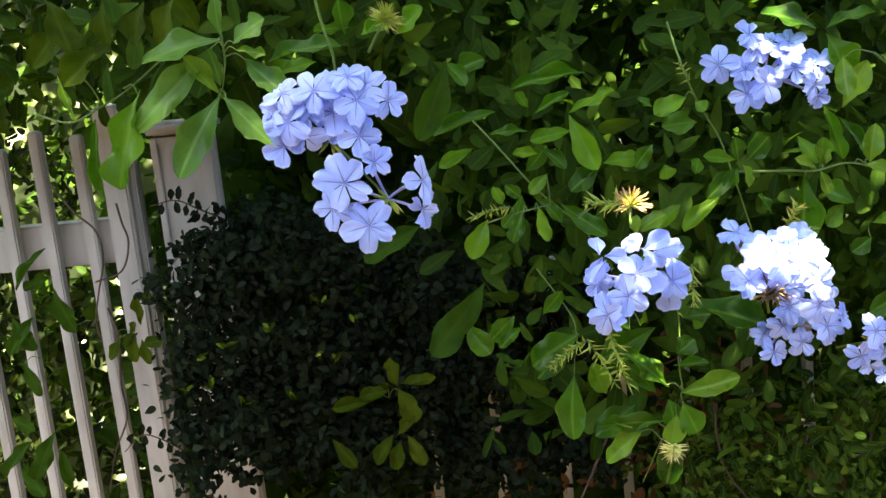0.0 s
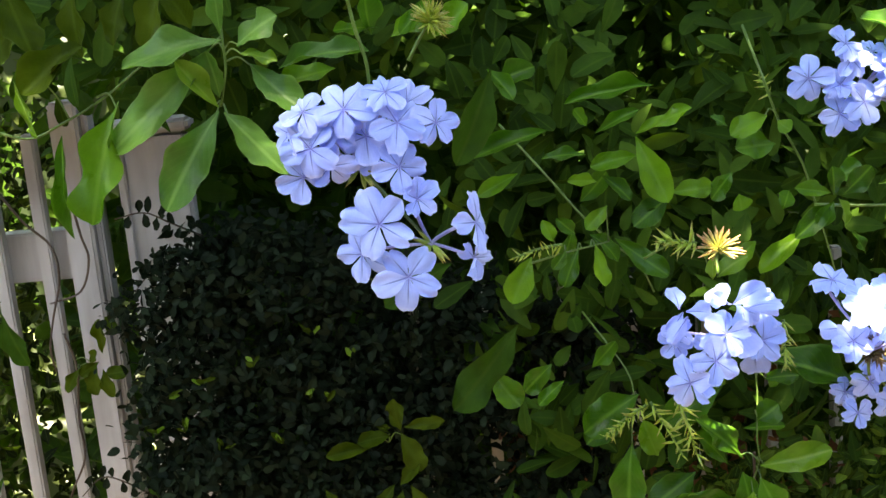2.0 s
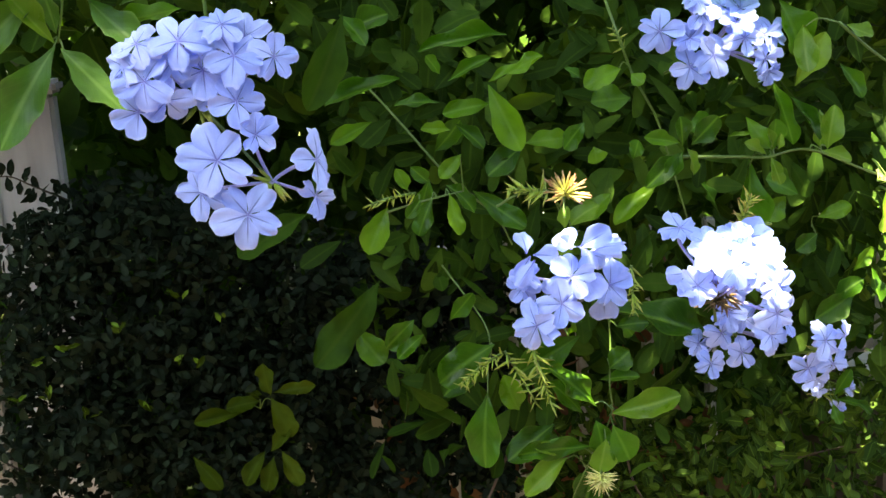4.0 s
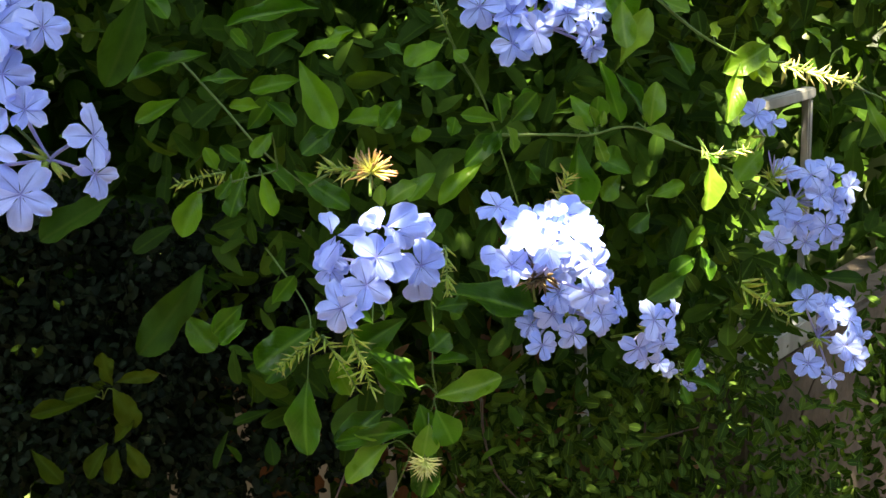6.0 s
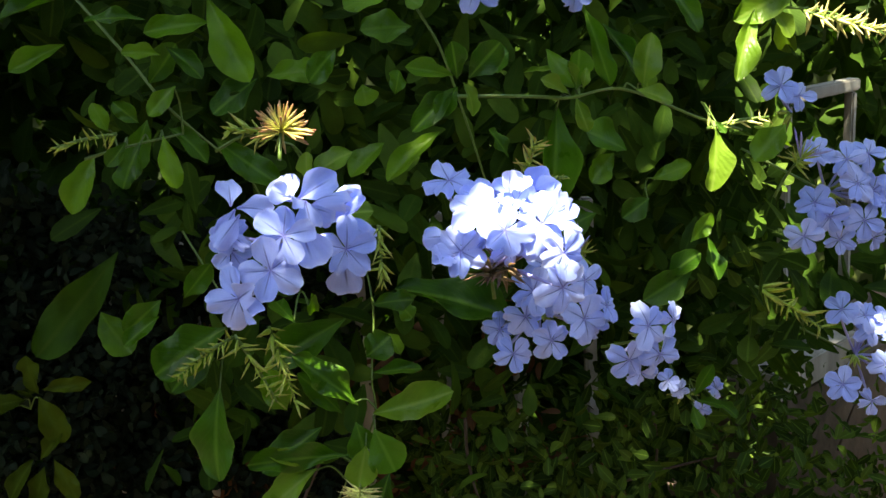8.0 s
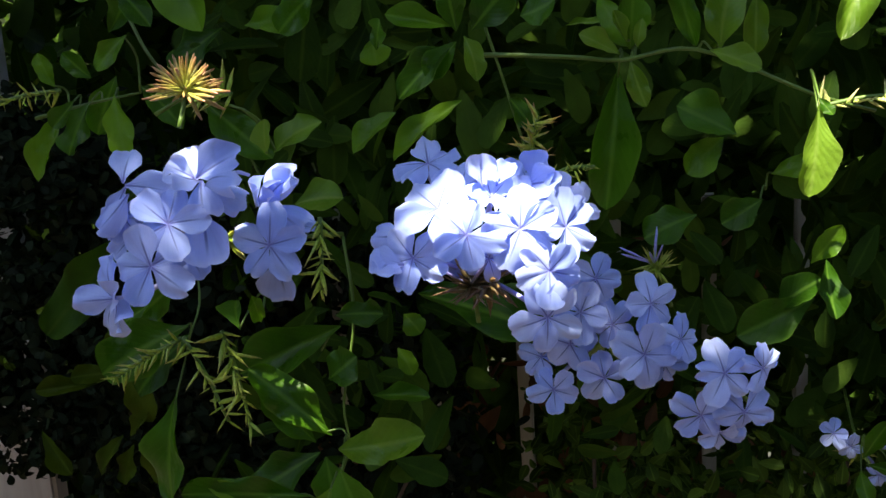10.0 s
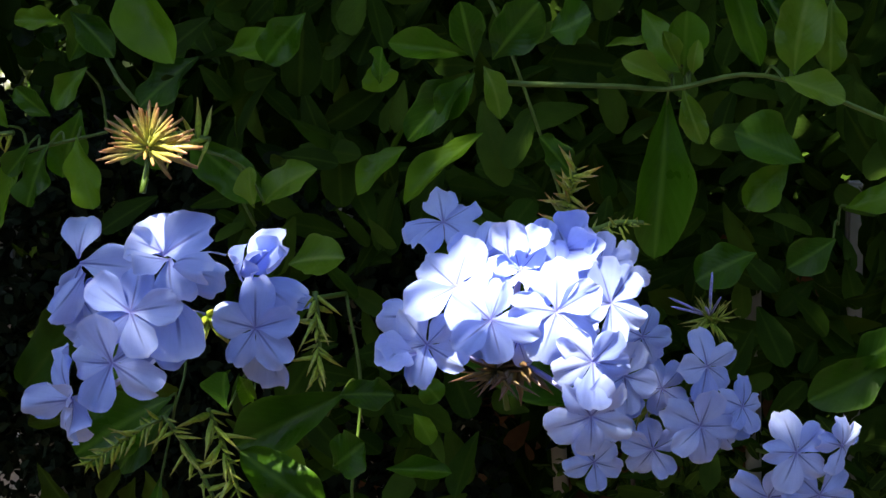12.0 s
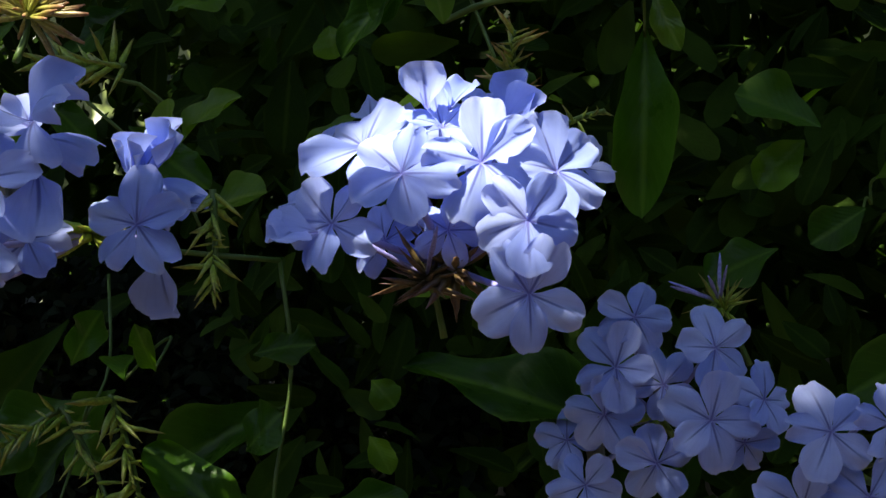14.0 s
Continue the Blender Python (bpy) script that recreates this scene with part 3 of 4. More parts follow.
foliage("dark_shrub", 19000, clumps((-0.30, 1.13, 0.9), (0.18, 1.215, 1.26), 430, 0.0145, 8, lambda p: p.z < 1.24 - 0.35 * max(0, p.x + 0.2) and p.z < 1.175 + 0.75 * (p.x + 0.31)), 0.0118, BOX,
        "dark small-leaved evergreen shrub, deep shade put into its colour", "shrub", 0.6, keep=lambda c: 1.105 < c.y < 1.232 and c.x > -0.34 and not (-0.275 < c.x < -0.138 and c.z < 0.925 + 0.6 * (1.17 - c.y) + 0.01 * math.sin(c.x * 160)), seed=6, loose=1.4, droop=0.1)
foliage("creeper", 12500, clumps((0.25, 1.04, 0.5), (1.1, 1.27, 1.0), 420, 0.03, 9, lambda p: p.z < 1.0 - 0.16 * abs(p.x - 0.45) - (0.5 if 0.68 < p.x < 0.86 else 0) * 0.3), 0.0155, CREEPER,
        "tangled green creeper over the foot of the fence", "creeper", 0.55, keep=lambda c: not before_panel(c), seed=7, loose=1.2)
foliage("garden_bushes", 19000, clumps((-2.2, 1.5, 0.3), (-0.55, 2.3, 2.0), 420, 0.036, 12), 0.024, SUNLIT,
        "yellow-green bushes behind the fence, shade and sun flecks in colour", "bush", 0.5, seed=13, loose=1.4)
foliage("hedge_foliage", 30000, clumps((-2.8, 1.7, 0.2), (2.8, 2.7, 2.6), 900, 0.085, 22, lambda p: p.x > -0.4 or p.y > 2.35), 0.065, SHADED_FOLIAGE,
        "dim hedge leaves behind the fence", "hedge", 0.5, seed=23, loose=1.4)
foliage("fence_foliage", 10000, clumps((-0.42, 1.34, 0.7), (0.75, 1.62, 1.75), 400, 0.055, 61), 0.046, SHADED_FOLIAGE,
        "leaves crowding through the fence, colour darkened for shade", "foliage", 0.5, keep=lambda c: c.y > 1.345 and c.x > -0.43 - 0.3 * (c.y - 1.3) and not (c.x > 0.58 and c.y < 1.4 + (c.x - 0.655) * 0.75), seed=62, loose=1.3)
foliage("outer_foliage", 2600, clumps((0.5, 0.97, 1.08), (0.78, 1.12, 1.55), 150, 0.022, 71), 0.027, CREEPER,
        "tangle of small mid-green leaves at the shrub's edge", "foliage", 0.5, keep=lambda c: c.y > 0.93 and c.x > 0.45 and c.z > 1.02 and not (c.x > 0.52 and c.z < 1.33) and not before_posts(c), seed=72, loose=1.2)
foliage("side_bush", 2200, clumps((0.76, 1.12, 0.8), (1.0, 1.28, 1.07), 90, 0.025, 81), 0.016, CREEPER,
        "small-leaved green bush beside the fence panel", "bush", 0.55, keep=lambda c: not before_panel(c), seed=82, loose=1.3)
foliage("dead_leaves", 700, clumps((0.0, 1.2, 0.55), (0.5, 1.34, 1.04), 60, 0.03, 31), 0.024, DEAD,
        "curled brown dead leaves caught in the twigs", "dead leaves", 0.5, seed=32, loose=1.6)

# unseen tree, added to shade the shrub; gaps cut so sun hits chosen spots
SUN_SPOTS = [
    (0.257, 0.75, 1.236, 0.005), (0.264, 0.75, 1.236, 0.012), (0.272, 0.75, 1.236, 0.015), (0.280, 0.752, 1.235, 0.014),
    (0.288, 0.758, 1.232, 0.010), (0.295, 0.766, 1.228, 0.006), (0.127, 0.747, 1.256, -0.003), (0.152, 0.752, 1.290, 0.007),
    (0.297, 0.845, 1.371, 0.02), (0.431, 0.79, 1.321, 0.013), (0.459, 0.79, 1.304, 0.014),
    (0.385, 0.80, 1.241, 0.007), (0.403, 0.82, 1.258, 0.01), (0.383, 0.8, 1.244, 0.008), (0.59, 0.98, 1.08, 0.006),
    (0.501, 0.95, 1.338, 0.03), (0.725, 1.15, 1.018, 0.03),
]
THIN_SPOTS = [(0.150, 0.742, 1.229, 0.032, 0.46), (0.304, 0.845, 1.151, 0.045, 0.13), (0.353, 0.820, 1.136, 0.034, 0.22)]


def shaded(c):
    for x, y, z, r, share in THIN_SPOTS:
        d = Vector(c) - Vector((x, y, z))
        if (d - SUN_DIR * d.dot(SUN_DIR)).length < r and (c[0] * 917 + c[1] * 613) % 1 < share:
            return False
    for x, y, z, r in SUN_SPOTS:
        d = Vector(c) - Vector((x, y, z))
        if (d - SUN_DIR * d.dot(SUN_DIR)).length < r + 0.010:
            return False
    return True


def crown_spot(lo, hi):
    def spot(r):
        p = Vector((r.uniform(lo[0], hi[0]), r.uniform(lo[1], hi[1]), r.uniform(2.35, 2.9)))
        return p if p.x > -0.1 - 0.65 * (p.y > 0.38) and p.y < 0.85 + 0.3 * (p.x > 0.4) else None
    return spot


def unseen_shade_tree():
    at = (2.6, -0.6, 0.0)
    t = thing("unseen_shade_tree", at, "unseen leafy tree added to shade the flowering shrub", "tree")
    stem("trunk", [(2.6, -0.6, 0), (2.55, -0.55, 1.2), (2.4, -0.5, 2.4), (2.2, -0.4, 3.4)], 0.12, 0.06, TWIG, t, at, 10)
    for i in range(7):
        e = Vector((-0.2 + 0.22 * i, 0.55 + 0.1 * ((i * 3) % 7), 2.98 + 0.1 * (i % 3)))
        stem("limb", [(2.4, -0.5, 2.3 + 0.12 * i), (1.7, 0.35 + 0.05 * i, 3.05), e], 0.04, 0.012, TWIG, t, at, 8)
    crown = foliage("crown", 30000, crown_spot((-0.75, -0.32), (1.1, 1.15)), 0.038, CANOPY, "", "", 0.55, (0, 0, 1), 0.8, shaded, 41, 0.0, "")
    # High crown softens sun on the left flowers; side crown darkens the fence.
    high = foliage("high_crown", 4300, lambda r: Vector((r.uniform(-1.35, -0.3), r.uniform(-1.75, -0.55), r.uniform(4.9, 5.7))), 0.07, CANOPY, "", "", 0.55, (0, 0, 1), 0.8, shaded, 43, 0.0, "")
    side = foliage("side_crown", 9000, lambda r: Vector((r.uniform(-1.7, -0.15), r.uniform(0.85, 1.75), r.uniform(2.35, 2.9))), 0.045, CANOPY, "", "", 0.55, (0, 0, 1), 0.8, shaded, 47, 0.0, "")
    side.parent = t
    side.matrix_basis = Matrix.Translation(-Vector(at))
    high.parent = t
    high.matrix_basis = Matrix.Translation(-Vector(at))
    stem("limb", [(2.2, -0.4, 3.2), (1.2, -0.8, 4.7), (-0.3, -1.1, 5.75), (-1.3, -1.3, 5.8)], 0.05, 0.012, TWIG, t, at, 8)
    crown.parent = t
    crown.matrix_basis = Matrix.Translation(-Vector(at))
    return t


unseen_shade_tree()

# ---- the plumbago ----
CLUSTER_A_AT = (-0.053, 0.721, 1.350)
CLUSTER_A_A = [
    (-5, -20, 34, -6, 30, 35, 33, 0.12), (17, -18, 41, 7, 39, 0, 27, 0.12), (22, -21, 25, 2, 18, -30, 34, 0.12),
    (42, -17, 23, 31, 18, 10, 28, 0.12), (21, -21, 2, -2, 4, 180, 31, 0.12), (-24, -20, 15, -19, 8, 185, 32, 0.12),
    (-26, -18, 34, -27, 29, 20, 27, 0.12), (-34, -16, 23, -38, 13, 0, 23, 0.12), (-15, -12, 4, -8, -3, 150, 29, 0.1),
    (-30, -11, -1, -14, -8, 180, 31, 0.1), (28, -12, 34, 7, 34, 10, 28, 0.1),
    (5, -10, 18, -4, 14, 40, 31, 0.12), (-10, -12, 24, -14, 22, 0, 28, 0.12), (10, -8, 6, 4, 6, 20, 26, 0.14),
]
CLUSTER_A2_AT = (-0.018, 0.716, 1.306)
CLUSTER_A2_A = [
    (-6, -15, 28, 11, 23, 0, 25, 0.3), (-27, -15, 16, -7, 19, 195, 41, 0.12), (-14, -15, -14, -2, 7, 180, 39, 0.12),
    (-38, -4, -2, -19, 3, 190, 33, 0.1), (24, -12, 12, 58, 14, 0, 34, 0.14), (22, -8, -8, 50, -14, 170, 29, 0.25),
]
CLUSTER_B_AT = (0.156, 0.766, 1.220)
CLUSTER_B_A = [
    (-8, -35, 14, 12, 21, 22, 31, 0.1), (-15, -38, -1, 9, 7, 59, 32, 0.12), (21, -12, 0, 18, 15, 8, 30, 0.12),
    (-32, -19, 13, -17, 20, 200, 20, 0.2), (-11, -14, -1, 27, 14, 20, 25, 0.2), (-33, -14, 4, -8, 15, 10, 23, 0.15),
    (-30, -38, -13, -24, 8, 200, 32, 0.42),
]
B_FOLDED = [
    (125, 747, 1246, 125, 755, 1259, 10), (128, 742, 1246, 145, 742, 1245, 10), (127, 745, 1245, 118, 745, 1231, 9),
    (129, 742, 1243, 117, 740, 1228, 9), (156, 742, 1248, 174, 738, 1259, 12), (153, 748, 1246, 147, 751, 1257, 15),
    (159, 738, 1248, 151, 728, 1251, 10), (158, 742, 1244, 173, 740, 1242, 10), (159, 739, 1248, 161, 730, 1239, 11),
    (162, 734, 1247, 173, 722, 1256, 9), (153, 746, 1248, 144, 748, 1252, 10), (156, 743, 1236, 160, 740, 1216, 16),
]
B_FOLDED_MORE = [
    (168, 768, 1232, 173, 757, 1244, 10), (172, 768, 1233, 183, 760, 1247, 11), (176, 768, 1235, 190, 764, 1243, 10),
    (174, 766, 1232, 187, 757, 1228, 13), (184, 766, 1225, 192, 762, 1225, 5), (176, 766, 1212, 177, 766, 1194, 15),
    (167, 770, 1233, 180, 755, 1242, 10),
]
CLUSTER_C_AT = (0.257, 0.773, 1.201)
CLUSTER_C_A = [
    (-4, -27, 24, 7, 16, 25, 28, 0.1), (15, -23, 25, 15, 20, -4, 31, 0.1), (-15, -20, 32, -3, 28, 20, 32, 0.12),
    (-25, -21, 14, -9, 14, 40, 26, 0.15), (25, -25, 10, 17, -1, 36, 27, 0.12), (24, -26, -7, 16, 4, 40, 29, 0.12),
    (30, -8, 22, 39, 15, 56, 29, 0.12), (-24, 14, 43, -12, 64, 45, 31, 0.2), (4, -15, 35, 19, 51, -15, 22, 0.5),
    (16, 16, 31, 27, 41, 0, 26, 0.15), (-10, 2, 34, 7, 38, 10, 25, 0.12), (7, -1, 36, 14, 43, 30, 25, 0.12),
]
CLUSTER_C_B = [
    (14, -5, 31, 21, 42, 10, 23, 0.12), (26, 9, 29, 37, 29, 20, 22, 0.15), (33, 17, 24, 42, 27, 50, 21, 0.2),
    (1, -7, 10, 11, 5, 20, 21, 0.1), (-18, -1, 9, -1, 11, 60, 22, 0.1), (17, -7, 12, 17, 10, 10, 21, 0.1),
]
C_FOLDED = [
    (229, 750, 1213, 217, 745, 1214, 11), (227, 758, 1222, 215, 762, 1220, 11), 
    (276, 778, 1236, 280, 770, 1249, 15), (273, 775, 1237, 285, 764, 1241, 11), (225, 752, 1215, 221, 744, 1213, 11),
    (258, 756, 1241, 257, 758, 1252, 10), (263, 758, 1240, 268, 764, 1248, 7),
]
CLUSTER_D_AT = (0.298, 0.869, 1.145)
CLUSTER_D_A = [
    (-3, -21, 35, 14, 20, 20, 25, 0.12), (-10, -24, 20, 8, 21, 30, 29, 0.12), (-15, -24, 5, 8, 15, 0, 29, 0.12),
    (21, -24, 24, 21, 23, -10, 28, 0.12), (18, -32, 3, 14, 15, 20, 31, 0.12), (4, -20, 13, 14, 15, 50, 26, 0.1),
    (0, -24, -11, 14, 9, 0, 26, 0.12), (-23, -24, -17, 5, 4, 180, 24, 0.12), (34, -23, 7, 36, 12, 20, 23, 0.12),
    (27, -17, -7, 30, 2, 10, 22, 0.1), (-29, -16, -4, -3, 10, 10, 22, 0.1),
]
CLUSTER_E_AT = (0.354, 0.841, 1.131)
CLUSTER_E_A = [
    (-5, -21, 15, 10, 17, -15, 30, 0.12), (11, -17, 16, 41, 10, 0, 22, 0.12), (-14, -14, -7, -2, -2, 10, 27, 0.1),
    (4, -15, -5, 20, -3, 30, 26, 0.1), (-6, -9, -17, 8, -17, 180, 22, 0.3),
]
CLUSTER_E2_AT = (0.446, 1.024, 1.021)
CLUSTER_E2_A = [
    (-17, -13, 16, -7, 19, 10, 19, 0.12), (-6, -9, 6, 3, 1, 30, 16, 0.25), (10, -11, -11, 8, -14, 180, 18, 0.3),
    (22, -11, 5, 32, 15, 20, 19, 0.3),
]
CLUSTER_F_AT = (0.283, 0.867, 1.351)
CLUSTER_F_A = [
    (-43, -21, 14, -10, 18, 10, 33, 0.12), (-22, -21, -11, -6, 1, 200, 31, 0.12), (-6, -22, -4, 1, 12, 20, 32, 0.12),
    (-22, -21, 8, -5, 18, 40, 26, 0.35), (-17, -18, 34, -2, 39, 20, 25, 0.3), (-14, -20, 24, -4, 29, 0, 26, 0.12),
    (0, -19, 28, 4, 38, 10, 29, 0.12), (9, -24, 17, 8, 23, 0, 28, 0.1), (14, -18, 25, 17, 36, 20, 26, 0.12),
    (16, -21, 6, 12, 11, 180, 29, 0.12), (33, -13, 7, 29, 18, 20, 27, 0.1), (40, -9, 8, 34, 17, 60, 26, 0.1),
]
CLUSTER_F_B = [
    (32, -18, -9, 25, -7, 170, 27, 0.3), (35, -15, -18, 18, -20, 180, 20, 0.5),
]
CLUSTER_G_AT = (0.523, 0.953, 1.188)
CLUSTER_G_A = [
    (3, -22, 26, -9, 31, 10, 28, 0.12), (21, -17, 28, 4, 35, 30, 26, 0.1), (38, -20, 13, 18, 17, 20, 29, 0.12),
    (11, -23, 9, -4, 20, 0, 28, 0.12), (-19, -22, -2, -27, 15, 30, 28, 0.12), (-10, -26, -12, -16, 9, 0, 27, 0.1),
    (17, -23, -17, -5, 8, 40, 28, 0.12), (-28, -26, -24, -22, 4, 10, 27, 0.1), (26, -16, 2, 8, 18, 50, 28, 0.1),
    (35, -19, -7, 20, 6, 0, 23, 0.12), (3, -16, -31, -12, -12, 180, 24, 0.2), (29, -14, -32, -2, -17, 180, 21, 0.4),
]
CLUSTER_G_B = [
    (-15, -16, 31, -28, 36, 10, 23, 0.2),
]
CLUSTER_G2_AT = (0.490, 0.940, 1.247)
CLUSTER_G2_A = [
    (-12, -8, 19, -22, 31, 20, 26, 0.25), (1, -8, 12, 8, 18, 40, 23, 0.25),
]
CLUSTER_H_AT = (0.576, 0.999, 1.048)
CLUSTER_H_A = [
    (-22, -17, 43, -22, 36, 10, 28, 0.12), (-3, -17, 37, -2, 36, 30, 27, 0.12), (14, -14, 31, 16, 37, 0, 25, 0.12),
    (0, -19, 26, -10, 20, 20, 25, 0.12), (-22, -23, -14, -16, 15, 10, 30, 0.1), (15, -19, -3, -10, 14, 30, 30, 0.12),
    (24, -18, -16, 1, 8, 0, 30, 0.12), (32, -16, 2, 18, 17, 20, 25, 0.12), (6, -16, -33, -12, -12, 180, 23, 0.5),
    (20, -17, 20, 14, 23, 40, 23, 0.12),
]
LEFT_SPRAY = [
    (-125, 760, 1422, -177, 743, 1418, 26), (-132, 766, 1418, -190, 742, 1368, 26), (-131, 760, 1385, -149, 749, 1413, 14),
    (-131, 760, 1383, -164, 741, 1333, 29), (-128, 760, 1382, -95, 746, 1348, 26), (-130, 764, 1390, -133, 756, 1417, 15),
    (-117, 760, 1418, -95, 752, 1435, 20), (-116, 760, 1414, -95, 754, 1411, 9), (-112, 772, 1407, -84, 760, 1379, 21),
    (-125, 760, 1425, -125, 752, 1451, 10), (-96, 774, 1403, -52, 760, 1420, 17),
]
LEFT_HANG = [
    (-186, 760, 1393, -209, 739, 1330, 22), (-220, 760, 1376, -223, 743, 1322, 15),
]
LEFT_DROOP = [
    (-208, 770, 1428, -238, 757, 1402, 23), (-178, 775, 1453, -189, 766, 1426, 20), (-208, 780, 1457, -209, 769, 1421, 19),
    (-156, 770, 1453, -173, 760, 1425, 20), (-231, 770, 1406, -203, 760, 1425, 20), (-242, 760, 1409, -233, 750, 1378, 7),
    (-246, 782, 1460, -232, 770, 1424, 27), (-145, 785, 1429, -157, 776, 1453, 20), (-242, 780, 1440, -265, 770, 1420, 23),
]
CENTRE_SPRAY = [
    (119, 820, 1342, 151, 809, 1358, 16), (119, 820, 1340, 135, 806, 1299, 21), (140, 826, 1298, 116, 818, 1284, 21),
    (93, 820, 1344, 119, 811, 1358, 11), (88, 820, 1349, 79, 816, 1361, 10), (64, 830, 1347, 17, 816, 1341, 19),
    (87, 820, 1331, 60, 812, 1335, 11), (119, 820, 1328, 87, 811, 1324, 14), (96, 820, 1317, 113, 813, 1301, 13),
    (93, 820, 1313, 76, 815, 1318, 9), (44, 835, 1320, 17, 826, 1310, 12), (28, 830, 1389, 43, 822, 1370, 15),
]
CENTRE_SPRAY_MORE = [
    (135, 835, 1370, 83, 820, 1375, 15), (63, 820, 1276, 58, 816, 1290, 10), (71, 820, 1270, 61, 816, 1259, 10),
    (90, 820, 1272, 95, 812, 1246, 13), (79, 820, 1270, 67, 813, 1248, 14), (99, 820, 1297, 85, 814, 1284, 12),
    (145, 840, 1298, 171, 832, 1303, 15),
]
TOP_SPRAY = [
    (-37, 800, 1421, -63, 792, 1423, 7), (-30, 800, 1415, -7, 792, 1427, 18), (-5, 800, 1413, 17, 792, 1430, 19),
    (-42, 800, 1417, -43, 792, 1441, 17),
    (-65, 800, 1399, -98, 790, 1392, 17), (34, 840, 1379, 56, 832, 1390, 17), (-3, 800, 1436, -25, 791, 1416, 12),
]
BELOW_SPRAY = [
    (187, 790, 1121, 229, 776, 1134, 21), (187, 790, 1112, 196, 782, 1090, 24), (182, 790, 1103, 176, 783, 1083, 19),
    (159, 790, 1096, 130, 781, 1108, 10), (155, 790, 1093, 124, 779, 1079, 17), (107, 810, 1136, 99, 795, 1089, 28),
    (114, 816, 1168, 75, 803, 1151, 28), (180, 805, 1121, 152, 793, 1156, 22),
    (185, 790, 1153, 196, 785, 1165, 20), (190, 790, 1181, 210, 784, 1185, 13), (89, 850, 1177, 105, 843, 1195, 16),
]
DARK_SPRAY = [
    (296, 880, 1130, 221, 857, 1177, 36), (201, 890, 1040, 184, 878, 1007, 26), (69, 910, 1161, 47, 901, 1144, 21),
    (27, 940, 1148, 45, 930, 1122, 25), (140, 880, 1093, 132, 873, 1118, 21),
]
LOW_SPRAY = [
    (-52, 1080, 1049, -58, 1072, 1080, 18), (-49, 1080, 1052, -14, 1070, 1060, 13), (-52, 1080, 1047, -34, 1068, 1013, 24),
    (-62, 1080, 1045, -92, 1070, 1044, 18), (-78, 1080, 1036, -120, 1066, 1037, 16), (-55, 1080, 989, -65, 1070, 961, 21),
    (-47, 1080, 994, -32, 1069, 963, 19), (-57, 1080, 995, -39, 1072, 1018, 15), (-62, 1080, 996, -84, 1069, 970, 21),
    (-127, 1080, 998, -104, 1068, 968, 17),
]
NODE_SPRAY = [
    (311, 828, 1278, 317, 822, 1260, 10), (307, 828, 1280, 292, 823, 1290, 10), (311, 828, 1282, 313, 822, 1303, 15),
    (342, 818, 1281, 361, 812, 1275, 13), (346, 818, 1282, 349, 810, 1308, 18), (306, 853, 1272, 302, 835, 1216, 22),
    (310, 823, 1285, 305, 819, 1298, 6), (314, 823, 1283, 316, 820, 1293, 6),
]
NODE_SPRAY_TWO = [
    (246, 810, 1291, 253, 805, 1276, 11), (243, 810, 1289, 231, 804, 1276, 13), (241, 810, 1288, 218, 801, 1273, 16),
    (243, 810, 1293, 241, 804, 1312, 13), (241, 810, 1295, 217, 802, 1302, 11), (249, 810, 1293, 265, 803, 1310, 19),
    (210, 810, 1287, 212, 806, 1299, 13), (207, 855, 1256, 186, 847, 1243, 19), (238, 850, 1261, 206, 838, 1242, 18),
    (273, 830, 1247, 264, 824, 1264, 13),
]
B_SPRAY = [
    (182, 825, 1311, 167, 818, 1296, 16), (135, 825, 1290, 121, 820, 1287, 9), (78, 825, 1279, 68, 820, 1290, 11),
    (51, 845, 1261, 35, 835, 1234, 22), (80, 845, 1278, 71, 837, 1253, 17), (165, 805, 1247, 181, 800, 1262, 16),
    (162, 805, 1246, 161, 801, 1260, 9), (172, 805, 1225, 194, 799, 1229, 18), (91, 845, 1273, 111, 838, 1259, 15),
    (112, 865, 1264, 146, 853, 1238, 20), (84, 835, 1298, 101, 828, 1318, 16),
]
B_LOW_SPRAY = [
    (178, 840, 1160, 132, 825, 1143, 25), (191, 840, 1126, 218, 832, 1130, 11), (171, 810, 1115, 152, 801, 1141, 16),
    (160, 850, 1092, 124, 837, 1075, 26), (178, 800, 1113, 182, 793, 1092, 20), (173, 790, 1099, 122, 773, 1108, 14),
    (108, 830, 1159, 78, 818, 1139, 26), (72, 870, 1162, 52, 862, 1148, 12),
    (208, 840, 1166, 216, 837, 1158, 13), (202, 850, 1146, 210, 846, 1135, 11),
]
RIGHT_SPRAY = [
    (391, 860, 1167, 358, 849, 1153, 22), (392, 840, 1190, 395, 833, 1166, 14), (370, 880, 1208, 352, 873, 1199, 17),
    (375, 890, 1218, 397, 882, 1227, 15), (342, 900, 1197, 317, 892, 1189, 21), (354, 900, 1234, 337, 893, 1218, 18),
    (389, 860, 1183, 400, 854, 1200, 12),
]
HANG_LEAF = [
    (381, 803, 1260, 380, 793, 1228, 14), (381, 803, 1263, 386, 800, 1257, 6),
]
F_SPRAY = [
    (318, 850, 1385, 279, 838, 1406, 27), (326, 850, 1385, 356, 838, 1400, 18), (329, 860, 1380, 346, 848, 1347, 28),
    (337, 850, 1322, 353, 838, 1357, 19), (333, 850, 1316, 350, 836, 1286, 14), (217, 860, 1341, 189, 851, 1330, 19),
    (224, 860, 1337, 232, 857, 1330, 13),
]
